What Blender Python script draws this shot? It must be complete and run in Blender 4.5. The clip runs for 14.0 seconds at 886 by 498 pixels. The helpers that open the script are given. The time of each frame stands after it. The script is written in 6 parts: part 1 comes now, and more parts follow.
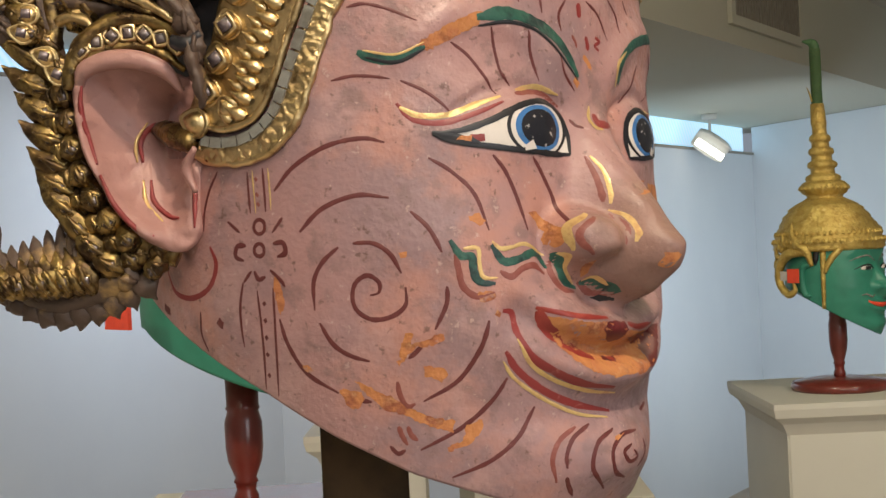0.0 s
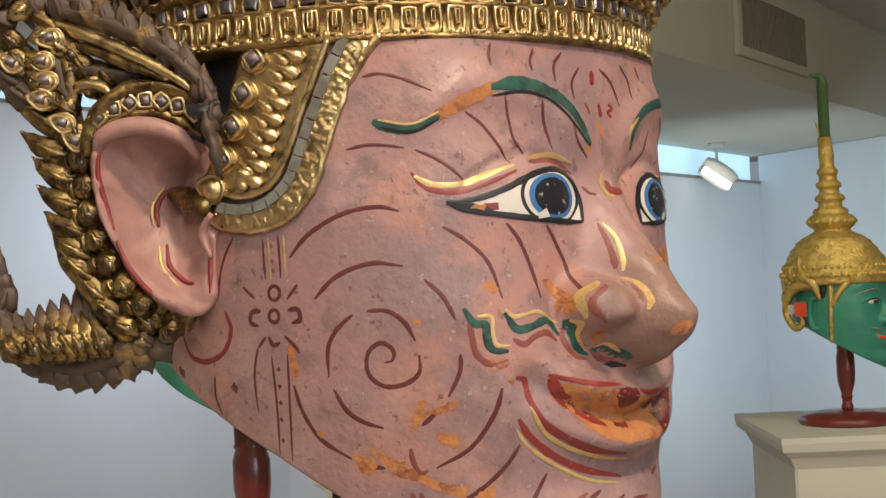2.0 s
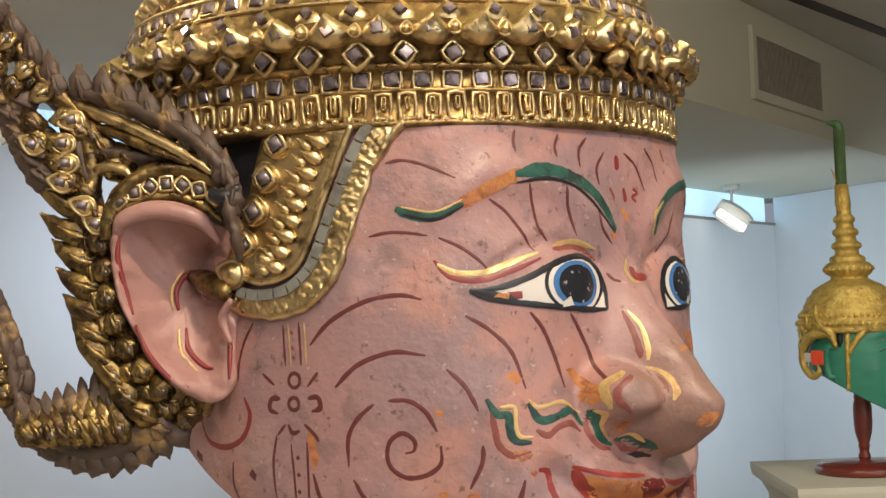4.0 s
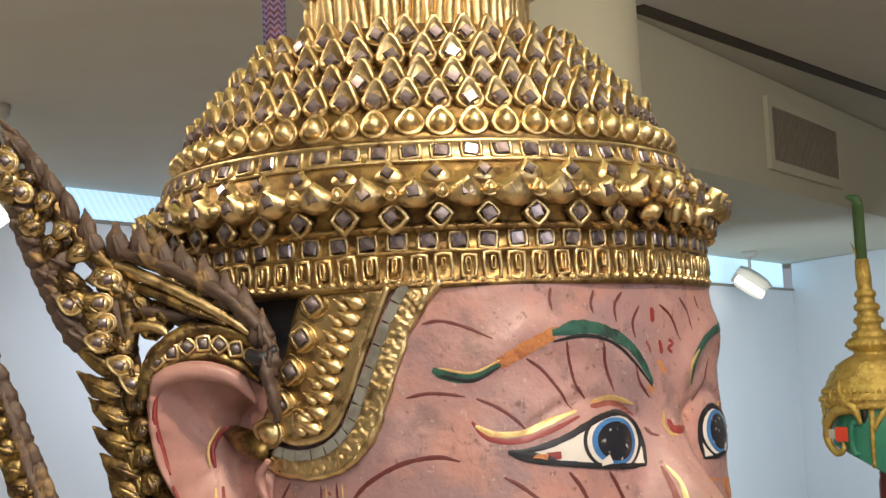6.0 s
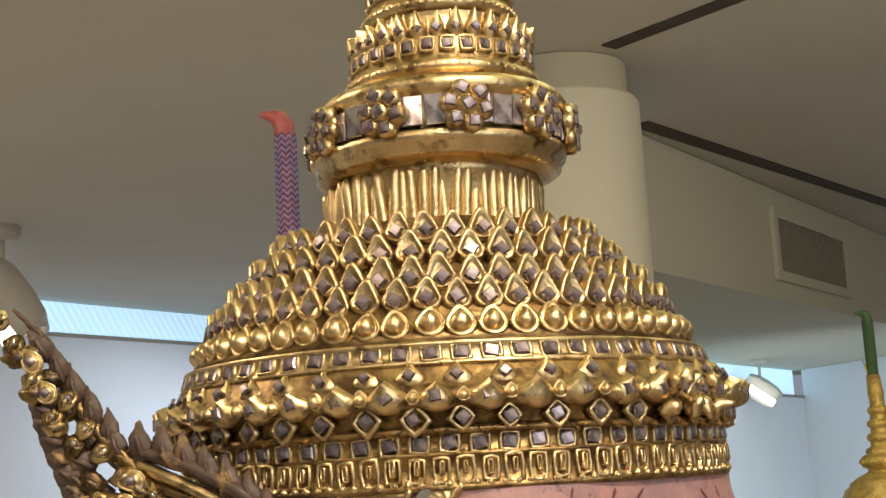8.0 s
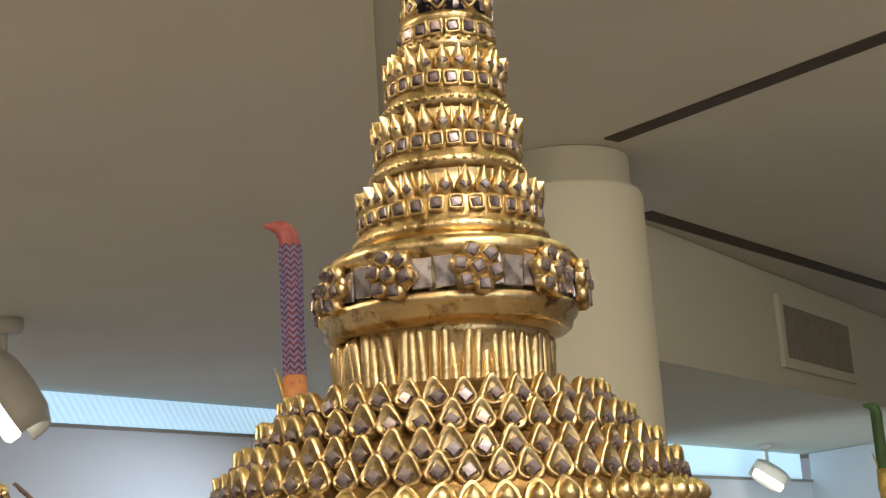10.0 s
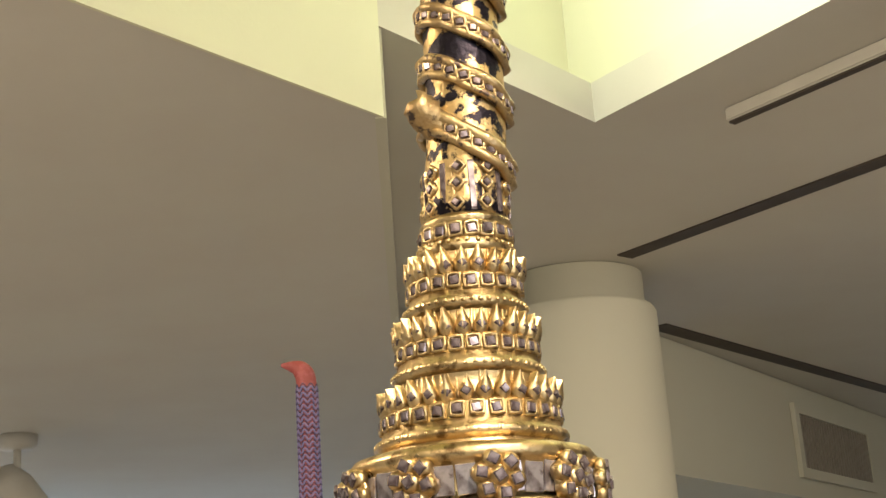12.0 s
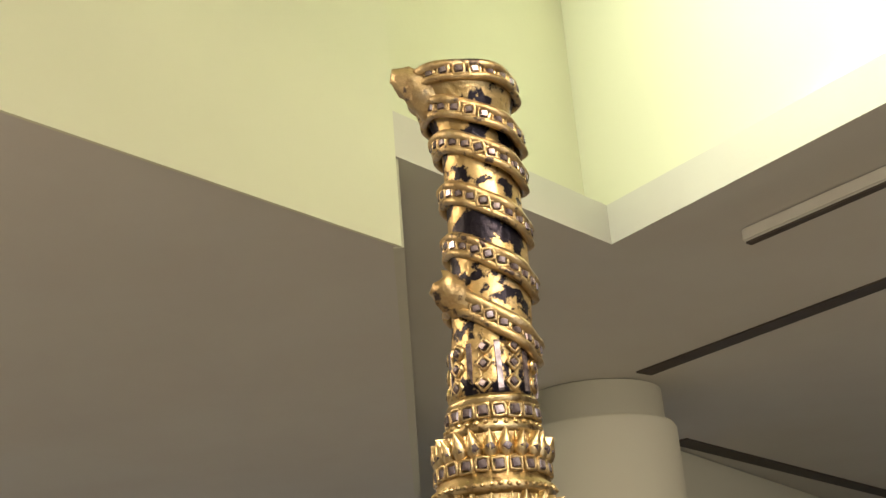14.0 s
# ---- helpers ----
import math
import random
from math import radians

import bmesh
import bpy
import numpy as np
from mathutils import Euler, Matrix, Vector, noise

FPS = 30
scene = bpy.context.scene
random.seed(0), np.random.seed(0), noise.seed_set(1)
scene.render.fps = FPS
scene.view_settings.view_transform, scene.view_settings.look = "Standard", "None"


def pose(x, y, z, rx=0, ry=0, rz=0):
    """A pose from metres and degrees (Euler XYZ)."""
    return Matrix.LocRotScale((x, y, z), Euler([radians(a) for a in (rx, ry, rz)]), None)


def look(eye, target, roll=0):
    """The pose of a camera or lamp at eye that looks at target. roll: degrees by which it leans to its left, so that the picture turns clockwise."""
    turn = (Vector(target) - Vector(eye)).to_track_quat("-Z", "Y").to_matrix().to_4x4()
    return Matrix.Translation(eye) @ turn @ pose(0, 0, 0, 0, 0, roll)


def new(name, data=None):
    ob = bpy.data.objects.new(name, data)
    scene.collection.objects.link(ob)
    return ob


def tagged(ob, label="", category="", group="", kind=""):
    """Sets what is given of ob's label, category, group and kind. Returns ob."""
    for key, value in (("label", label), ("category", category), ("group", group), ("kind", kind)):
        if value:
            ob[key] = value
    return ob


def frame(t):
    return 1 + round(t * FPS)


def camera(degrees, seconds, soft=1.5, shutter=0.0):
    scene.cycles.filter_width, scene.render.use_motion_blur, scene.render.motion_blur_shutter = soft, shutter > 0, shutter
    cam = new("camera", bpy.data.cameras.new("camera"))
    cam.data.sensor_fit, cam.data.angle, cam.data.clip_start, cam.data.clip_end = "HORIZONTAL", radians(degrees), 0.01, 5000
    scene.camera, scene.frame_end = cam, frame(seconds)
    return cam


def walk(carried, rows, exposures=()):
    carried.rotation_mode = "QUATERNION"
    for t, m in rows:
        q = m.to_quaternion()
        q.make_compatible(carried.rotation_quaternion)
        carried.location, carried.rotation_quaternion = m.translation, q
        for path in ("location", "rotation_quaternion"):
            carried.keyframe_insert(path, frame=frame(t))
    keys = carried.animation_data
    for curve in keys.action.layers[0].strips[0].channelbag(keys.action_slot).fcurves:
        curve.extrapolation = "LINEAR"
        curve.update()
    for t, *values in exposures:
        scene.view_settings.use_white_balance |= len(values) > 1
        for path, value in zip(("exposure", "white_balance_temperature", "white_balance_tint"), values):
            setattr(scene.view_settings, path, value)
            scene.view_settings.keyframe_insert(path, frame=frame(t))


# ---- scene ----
cam = camera(36.0, 14.0)
ROWS = [
    (0.0, 0.0372, -0.5996, 1.6, 89.853, 2.785, 0.845),
    (0.5, 0.0375, -0.6005, 1.6028, 89.977, 2.586, 0.891),
    (1.0, 0.0382, -0.6021, 1.6068, 90.203, 2.612, 0.971),
    (1.5, 0.0357, -0.6018, 1.6117, 90.509, 2.606, 1.033),
    (2.0, 0.0353, -0.6033, 1.6155, 90.908, 2.538, 1.109),
    (2.5, 0.0355, -0.5989, 1.6181, 91.284, 2.327, 1.223),
    (5.0, 0.0296, -0.5965, 1.648, 93.549, 2.331, 2.014),
    (5.5, 0.0286, -0.5949, 1.6558, 94.258, 2.555, 2.213),
    (6.0, 0.0267, -0.6003, 1.6686, 95.19, 2.705, 2.384),
    (6.5, 0.0231, -0.6065, 1.6794, 96.279, 2.726, 2.559),
    (7.0, 0.0239, -0.6095, 1.6863, 97.565, 2.88, 2.683),
    (9.5, 0.0235, -0.609, 1.7307, 102.009, 3.598, 2.797),
    (10.0, 0.0229, -0.6061, 1.7383, 102.939, 3.574, 2.943),
    (10.5, 0.0228, -0.6102, 1.7468, 103.883, 3.697, 3.105),
    (11.0, 0.0219, -0.616, 1.7583, 104.937, 3.818, 3.329),
    (11.5, 0.0245, -0.6225, 1.7679, 105.976, 3.638, 3.412),
    (12.0, 0.0235, -0.6272, 1.7793, 107.101, 3.773, 3.563),
    (12.5, 0.0226, -0.6322, 1.7886, 108.239, 4.038, 3.796),
    (13.0, 0.0234, -0.6324, 1.7994, 109.46, 4.263, 4.004),
    (13.5, 0.0207, -0.6352, 1.8067, 110.549, 4.249, 4.2),
    (14.0, 0.0214, -0.6389, 1.8126, 111.539, 4.274, 4.405),
]
walk(cam, [(t, pose(x, y, z, rx, ry, rz)) for t, x, y, z, rx, ry, rz in ROWS],
     exposures=[(0, -0.02), (2.5, 0.0), (5.5, 0.14), (7, 0.12), (10, -0.06), (11, 0.04), (12, 0.24), (13, 0.14), (14, -0.09)])

# ---- world, lamps ----
world = bpy.data.worlds.new("world")
scene.world = world
world.use_nodes = True
world.node_tree.nodes["Background"].inputs[0].default_value = (0.75, 0.85, 1.0, 1)
world.node_tree.nodes["Background"].inputs[1].default_value = 0.3


def area(name, eye, target, size, power, colour):
    d = bpy.data.lights.new(name, "AREA")
    d.shape, d.size, d.energy, d.color = "DISK", size, power, colour
    ob = new(name, d)
    ob.matrix_world = look(eye, target)
    return ob


WARM = (1.0, 0.80, 0.58)
# unseen spots added at ceiling height: key aimed from the ear's shadows, three fills
area("added_spot", (0.42, -0.86, 2.64), (0.0, 0.0, 1.68), 0.06, 16.0, WARM)
area("added_spot", (-0.75, -1.6, 2.6), (0.0, 0.0, 1.7), 0.12, 3, WARM)
area("added_spot", (1.5, 0.9, 2.6), (0.87, 2.5, 1.5), 0.10, 10, WARM)
area("added_spot", (-1.0, 0.1, 2.45), (-0.2, 0.85, 1.65), 0.10, 7, WARM)
# unseen discs added: two bounce off the floor onto the ceiling, one is fill
area("bounce_fill", (0.5, -2.2, 2.64), (0.5, -2.2, 0.0), 1.4, 44, (1.0, 0.95, 0.85))
area("bounce_fill", (-2.4, 0.3, 2.5), (-2.4, 0.3, 0.0), 1.0, 48, (0.96, 0.97, 0.94)).data.spread = radians(120)
area("daylight", (2.4, -3.0, 1.9), (0.3, 0.0, 1.5), 1.6, 24, (0.92, 0.95, 1.0))
# unseen disc added high in the well to brighten its right wall
area("unseen_well_lamp", (-0.35, 0.35, 3.75), (0.85, 1.15, 3.05), 0.35, 12, (0.95, 1.0, 0.78)).data.spread = radians(75)
# unseen bluish discs added inside the room to brighten the far walls
area("wall_fill", (-0.6, 5.0, 2.2), (-1.2, 5.0, 0.5), 1.2, 19, (0.74, 0.84, 1.0))
area("wall_fill", (1.7, 4.9, 1.45), (1.6, 6.8, 1.3), 1.0, 12, (0.74, 0.87, 1.0)).data.spread = radians(95)
# ---- materials ----
def material(name, base, rough=0.6, metal=0.0, spots=(), bump=0.0, bscale=200.0, detail=6.0, rvar=0.0, coat=0.0, dist=0.002):
    """Procedural paint, plaster, wood or metal: base colour, patches of other colours at their own scales, fine relief."""
    m = bpy.data.materials.new(name)
    m.use_nodes = True
    nt = m.node_tree
    b = nt.nodes["Principled BSDF"]
    b.inputs["Roughness"].default_value, b.inputs["Metallic"].default_value = rough, metal
    b.inputs["Coat Weight"].default_value = coat
    co = nt.nodes.new("ShaderNodeTexCoord").outputs["Object"]
    rgb = nt.nodes.new("ShaderNodeRGB")
    rgb.outputs[0].default_value = (*base, 1)
    last = rgb.outputs[0]
    for colour, scale, low, high, amount in spots:
        n = nt.nodes.new("ShaderNodeTexNoise")
        n.inputs["Scale"].default_value, n.inputs["Detail"].default_value = scale, detail
        n.inputs["Roughness"].default_value = 0.6
        nt.links.new(co, n.inputs["Vector"])
        ra = nt.nodes.new("ShaderNodeMapRange")
        ra.inputs[1].default_value, ra.inputs[2].default_value, ra.inputs[4].default_value = low, high, amount
        nt.links.new(n.outputs["Fac"], ra.inputs[0])
        mx = nt.nodes.new("ShaderNodeMix")
        mx.data_type = "RGBA"
        mx.inputs[7].default_value = (*colour, 1)
        nt.links.new(ra.outputs[0], mx.inputs[0])
        nt.links.new(last, mx.inputs[6])
        last = mx.outputs[2]
    nt.links.new(last, b.inputs["Base Color"])
    if rvar:
        n = nt.nodes.new("ShaderNodeTexNoise")
        n.inputs["Scale"].default_value, n.inputs["Detail"].default_value = bscale * 0.4, 4
        nt.links.new(co, n.inputs["Vector"])
        ra = nt.nodes.new("ShaderNodeMapRange")
        ra.inputs[1].default_value, ra.inputs[2].default_value = 0.3, 0.7
        ra.inputs[3].default_value, ra.inputs[4].default_value = rough - rvar, rough + rvar
        nt.links.new(n.outputs["Fac"], ra.inputs[0])
        nt.links.new(ra.outputs[0], b.inputs["Roughness"])
    if bump:
        n = nt.nodes.new("ShaderNodeTexNoise")
        n.inputs["Scale"].default_value, n.inputs["Detail"].default_value = bscale, 5
        nt.links.new(co, n.inputs["Vector"])
        bp = nt.nodes.new("ShaderNodeBump")
        bp.inputs["Strength"].default_value, bp.inputs["Distance"].default_value = bump, dist
        nt.links.new(n.outputs["Fac"], bp.inputs["Height"])
        nt.links.new(bp.outputs[0], b.inputs["Normal"])
    return m


def glow(name, colour, strength):
    m = bpy.data.materials.new(name)
    m.use_nodes = True
    b = m.node_tree.nodes["Principled BSDF"]
    b.inputs["Base Color"].default_value = (*colour, 1)
    b.inputs["Emission Color"].default_value, b.inputs["Emission Strength"].default_value = (*colour, 1), strength
    return m


PLASTER = material("ceiling_plaster", (0.62, 0.605, 0.545), 0.9, spots=[((0.58, 0.54, 0.48), 3, 0.4, 0.7, 0.5)], bump=0.12, bscale=160)
CREAM = material("cream_plaster", (0.59, 0.59, 0.48), 0.85, spots=[((0.6, 0.57, 0.46), 2.5, 0.4, 0.7, 0.5)], bump=0.12, bscale=140)
# lighter, yellower plaster: the cove tube's light is put into this colour
LITWELL = material("lit_well_plaster", (0.72, 0.72, 0.55), 0.9, spots=[((0.66, 0.66, 0.5), 2, 0.4, 0.7, 0.5)], bump=0.1, bscale=140)
WALL = material("white_wall", (0.72, 0.75, 0.77), 0.85, spots=[((0.66, 0.69, 0.72), 1.6, 0.4, 0.7, 0.6)], bump=0.1, bscale=120)
FLOOR = material("floor_wood", (0.42, 0.34, 0.25), 0.4, spots=[((0.34, 0.26, 0.18), 8, 0.4, 0.65, 0.7)])
SLOT = material("dark_slot", (0.05, 0.038, 0.03), 0.7, spots=[((0.09, 0.07, 0.05), 9, 0.4, 0.7, 0.5)])
GRILLE = material("vent_grille", (0.3, 0.27, 0.22), 0.6, spots=[((0.2, 0.18, 0.15), 30, 0.4, 0.7, 0.5)])
PLINTH = material("plinth_paint", (0.62, 0.61, 0.55), 0.6, spots=[((0.56, 0.55, 0.49), 4, 0.4, 0.7, 0.5)], bump=0.05, bscale=90)
LAMPWHITE = material("lamp_white", (0.5, 0.48, 0.42), 0.45, spots=[((0.62, 0.61, 0.56), 12, 0.4, 0.7, 0.4)])
REDWOOD = material("red_lacquer", (0.16, 0.025, 0.018), 0.28, spots=[((0.09, 0.014, 0.01), 25, 0.4, 0.7, 0.8)], bump=0.1, bscale=120, coat=0.3)
POSTWOOD = material("post_wood", (0.075, 0.045, 0.02), 0.8, spots=[((0.045, 0.028, 0.013), 60, 0.4, 0.65, 0.8)], bump=0.25, bscale=180)
SKY = glow("window_daylight", (0.50, 0.74, 0.95), 0.85)
# fine diagonal ribs of the translucent daylight panes
nt = SKY.node_tree
ribs = nt.nodes.new("ShaderNodeTexWave")
ribs.inputs["Scale"].default_value, ribs.inputs["Distortion"].default_value = 11.0, 1.2
ribs.bands_direction = "DIAGONAL"
nt.links.new(nt.nodes.new("ShaderNodeTexCoord").outputs["Object"], ribs.inputs["Vector"])
tone = nt.nodes.new("ShaderNodeValToRGB")
tone.color_ramp.elements[0].color, tone.color_ramp.elements[1].color = (0.36, 0.60, 0.80, 1), (0.62, 0.84, 1.0, 1)
nt.links.new(ribs.outputs["Fac"], tone.inputs[0])
nt.links.new(tone.outputs[0], nt.nodes["Principled BSDF"].inputs["Emission Color"])
TUBE = glow("lamp_glass", (1.0, 0.96, 0.88), 3.0)
COVE = glow("cove_glow", (0.92, 1.0, 0.72), 14.0)
FLAKED = material("flaked_gold", (0.6, 0.44, 0.21), 0.42, 0.85, spots=[((0.5, 0.34, 0.12), 60, 0.45, 0.68, 0.75), ((0.02, 0.017, 0.025), 85, 0.50, 0.54, 1.0)], bump=0.5, bscale=300, rvar=0.1, dist=0.0015)
FACE = material("pink_face_paint", (0.35, 0.196, 0.192), 0.48,
                spots=[((0.245, 0.162, 0.176), 13, 0.45, 0.60, 0.85), ((0.44, 0.215, 0.175), 21, 0.52, 0.63, 0.75), ((0.42, 0.255, 0.245), 48, 0.52, 0.64, 0.6),
                       ((0.19, 0.12, 0.12), 75, 0.54, 0.66, 0.7), ((0.11, 0.06, 0.05), 240, 0.61, 0.69, 0.75), ((0.52, 0.37, 0.34), 300, 0.63, 0.70, 0.6)],
                bump=0.34, bscale=420, rvar=0.14, dist=0.0012)
EARPINK = material("pink_ear_paint", (0.37, 0.198, 0.178), 0.48,
                   spots=[((0.31, 0.165, 0.15), 34, 0.43, 0.64, 0.8), ((0.44, 0.25, 0.215), 70, 0.55, 0.7, 0.5), ((0.2, 0.12, 0.11), 190, 0.6, 0.7, 0.6)], bump=0.55, bscale=150, rvar=0.08, dist=0.0016)
GOLD = material("gold_leaf", (0.66, 0.50, 0.265), 0.36, 1.0,
                spots=[((0.46, 0.33, 0.16), 60, 0.45, 0.68, 0.75), ((0.16, 0.09, 0.035), 130, 0.53, 0.66, 0.85), ((0.86, 0.70, 0.38), 45, 0.58, 0.72, 0.5)],
                bump=0.3, bscale=420, rvar=0.09, dist=0.0012)
OLDGOLD = material("aged_gold_leaf", (0.33, 0.23, 0.085), 0.33, 0.9,
                   spots=[((0.13, 0.08, 0.035), 80, 0.40, 0.56, 0.95), ((0.06, 0.038, 0.024), 170, 0.48, 0.62, 0.9), ((0.75, 0.5, 0.17), 60, 0.56, 0.7, 0.6)],
                   bump=0.4, bscale=380, rvar=0.1, dist=0.0015)
BROWNLEAF = material("bare_leather", (0.068, 0.042, 0.03), 0.55,
                     spots=[((0.09, 0.055, 0.04), 90, 0.42, 0.64, 0.8), ((0.42, 0.26, 0.09), 75, 0.56, 0.70, 0.7)], bump=0.4, bscale=300, dist=0.0012)
JETBLACK = material("jet_black", (0.012, 0.012, 0.016), 0.4, spots=[((0.03, 0.03, 0.035), 40, 0.5, 0.7, 0.6)], bump=0.15, bscale=200)
GEM = material("mirror_glass", (0.27, 0.225, 0.235), 0.2, 0.5, spots=[((0.11, 0.08, 0.085), 170, 0.42, 0.58, 0.95), ((0.5, 0.46, 0.46), 150, 0.62, 0.68, 0.8)], detail=2)
MIRROR = material("old_mirror_panel", (0.46, 0.42, 0.43), 0.16, 0.6, spots=[((0.2, 0.165, 0.17), 90, 0.46, 0.6, 0.9), ((0.12, 0.08, 0.07), 240, 0.6, 0.68, 0.8)], detail=3)
# browned gold, darkened so shade between the crown's pieces is in its colour
SHADEGOLD = material("shaded_browned_gold", (0.34, 0.225, 0.09), 0.42, 0.9, spots=[((0.12, 0.07, 0.03), 110, 0.42, 0.58, 0.95)], bump=0.4, bscale=380, dist=0.0012)
DARKGEM = material("dull_mirror_glass", (0.20, 0.165, 0.16), 0.2, 0.4, spots=[((0.08, 0.06, 0.06), 200, 0.42, 0.6, 0.9)], detail=2)
PLATE = material("mirror_strip", (0.27, 0.27, 0.25), 0.22, 0.25, spots=[((0.15, 0.14, 0.12), 90, 0.45, 0.62, 0.8)], bump=0.1, bscale=200)
MAROON = material("maroon_paint", (0.105, 0.022, 0.022), 0.5, spots=[((0.17, 0.05, 0.045), 300, 0.5, 0.7, 0.5)])
RED = material("red_paint", (0.22, 0.03, 0.03), 0.45, spots=[((0.2, 0.03, 0.03), 200, 0.5, 0.7, 0.5), ((0.42, 0.2, 0.17), 320, 0.6, 0.72, 0.5)])
BROWNRED = material("brown_red_paint", (0.20, 0.055, 0.045), 0.5, spots=[((0.3, 0.11, 0.09), 300, 0.5, 0.7, 0.6)])
GREEN = material("green_paint", (0.022, 0.09, 0.068), 0.42, spots=[((0.010, 0.026, 0.028), 110, 0.46, 0.6, 0.9), ((0.06, 0.14, 0.11), 250, 0.58, 0.7, 0.6)], bump=0.2, bscale=400)
BLACK = material("black_paint", (0.012, 0.012, 0.016), 0.4, spots=[((0.04, 0.03, 0.03), 200, 0.55, 0.7, 0.6)])
WHITE = material("white_paint", (0.62, 0.58, 0.55), 0.45, spots=[((0.5, 0.44, 0.42), 150, 0.45, 0.7, 0.6)])
BLUE = material("blue_paint", (0.045, 0.16, 0.40), 0.4, spots=[((0.03, 0.09, 0.24), 200, 0.5, 0.7, 0.6)])
PUPIL = material("pupil_paint", (0.012, 0.013, 0.02), 0.35, spots=[((0.45, 0.43, 0.42), 300, 0.62, 0.66, 0.9)], detail=3)
GOLDPAINT = material("gold_paint", (0.66, 0.47, 0.20), 0.4, 0.45, spots=[((0.5, 0.27, 0.13), 220, 0.5, 0.68, 0.8)], bump=0.2, bscale=500)
ORANGE = material("orange_primer", (0.47, 0.19, 0.065), 0.6, spots=[((0.40, 0.14, 0.06), 120, 0.45, 0.6, 0.85), ((0.22, 0.06, 0.035), 85, 0.55, 0.62, 0.8), ((0.58, 0.31, 0.14), 170, 0.57, 0.68, 0.7), ((0.33, 0.2, 0.18), 60, 0.6, 0.64, 0.8)], bump=0.6, bscale=260)
LIPRED = material("lip_red", (0.24, 0.03, 0.025), 0.4, spots=[((0.36, 0.07, 0.05), 120, 0.5, 0.7, 0.6)])
LIPDARK = material("dark_lip_paint", (0.10, 0.014, 0.016), 0.35, spots=[((0.2, 0.03, 0.03), 140, 0.5, 0.7, 0.6)])
JADE = material("green_mask_paint", (0.032, 0.215, 0.15), 0.42, spots=[((0.025, 0.16, 0.115), 30, 0.45, 0.7, 0.7)])
TAGRED = material("red_tag", (0.75, 0.07, 0.03), 0.5, spots=[((0.6, 0.05, 0.03), 60, 0.5, 0.7, 0.5)])
PINKROPE = material("pink_cord", (0.25, 0.05, 0.045), 0.6, spots=[((0.36, 0.1, 0.12), 120, 0.45, 0.7, 0.7)])
MAUVE = material("mauve_cord", (0.17, 0.16, 0.33), 0.6, spots=[((0.3, 0.2, 0.35), 120, 0.45, 0.7, 0.6)])
CORDGREEN = material("green_cord", (0.05, 0.13, 0.05), 0.6, spots=[((0.03, 0.08, 0.03), 120, 0.45, 0.7, 0.7)])
BRIGHTGOLD = material("plain_gold", (0.56, 0.41, 0.12), 0.5, 0.6, spots=[((0.4, 0.26, 0.06), 55, 0.45, 0.62, 0.8), ((0.7, 0.55, 0.22), 90, 0.57, 0.68, 0.6)], bump=0.9, bscale=130, dist=0.004)
COILGOLD = material("worn_pale_gold", (0.58, 0.43, 0.22), 0.42, 0.85, spots=[((0.36, 0.24, 0.11), 70, 0.44, 0.62, 0.8), ((0.06, 0.045, 0.05), 130, 0.57, 0.63, 0.9), ((0.75, 0.62, 0.4), 55, 0.57, 0.7, 0.6)], bump=0.5, bscale=380, dist=0.0014)
# brown varnish on the nose of the pink mask
nt = FACE.node_tree
skin_b = nt.nodes["Principled BSDF"]
old = skin_b.inputs["Base Color"].links[0].from_socket
far = nt.nodes.new("ShaderNodeVectorMath")
far.operation = "DISTANCE"
far.inputs[1].default_value = (0.108, -0.098, 0.094)
grain = nt.nodes.new("ShaderNodeTexNoise")
grain.inputs["Scale"].default_value, grain.inputs["Detail"].default_value = 55, 4
co = nt.nodes.new("ShaderNodeTexCoord").outputs["Object"]
nt.links.new(co, far.inputs[0])
nt.links.new(co, grain.inputs["Vector"])
shift = nt.nodes.new("ShaderNodeMath")
shift.operation = "MULTIPLY_ADD"
shift.inputs[1].default_value = 0.02
nt.links.new(grain.outputs["Fac"], shift.inputs[0])
nt.links.new(far.outputs["Value"], shift.inputs[2])
edge = nt.nodes.new("ShaderNodeMapRange")
edge.inputs[1].default_value, edge.inputs[2].default_value, edge.inputs[3].default_value, edge.inputs[4].default_value = 0.028, 0.05, 0.7, 0.0
nt.links.new(shift.outputs[0], edge.inputs[0])
mix = nt.nodes.new("ShaderNodeMix")
mix.data_type = "RGBA"
mix.inputs[7].default_value = (0.215, 0.118, 0.085, 1)
nt.links.new(edge.outputs[0], mix.inputs[0])
nt.links.new(old, mix.inputs[6])
nt.links.new(mix.outputs[2], skin_b.inputs["Base Color"])
# ---- builders ----
def mesh_of(bm, name, mat, smooth=True):
    me = bpy.data.meshes.new(name)
    bmesh.ops.recalc_face_normals(bm, faces=bm.faces)
    bm.to_mesh(me)
    bm.free()
    for p in me.polygons:
        p.use_smooth = smooth
    me.materials.append(mat)
    return me


def part(name, bm, mat, parent, label="", smooth=True):
    ob = new(name, mesh_of(bm, name, mat, smooth))
    ob.parent = parent
    return tagged(ob, label) if label else ob


def thing(name, bm, mat, label, category, kind="", group="", smooth=True):
    return tagged(new(name, mesh_of(bm, name, mat, smooth)), label, category, group, kind)


def empty(name, m, label, category, group=""):
    ob = new(name)
    ob.matrix_world = m
    ob.empty_display_size = 0.05
    return tagged(ob, label, category, group)


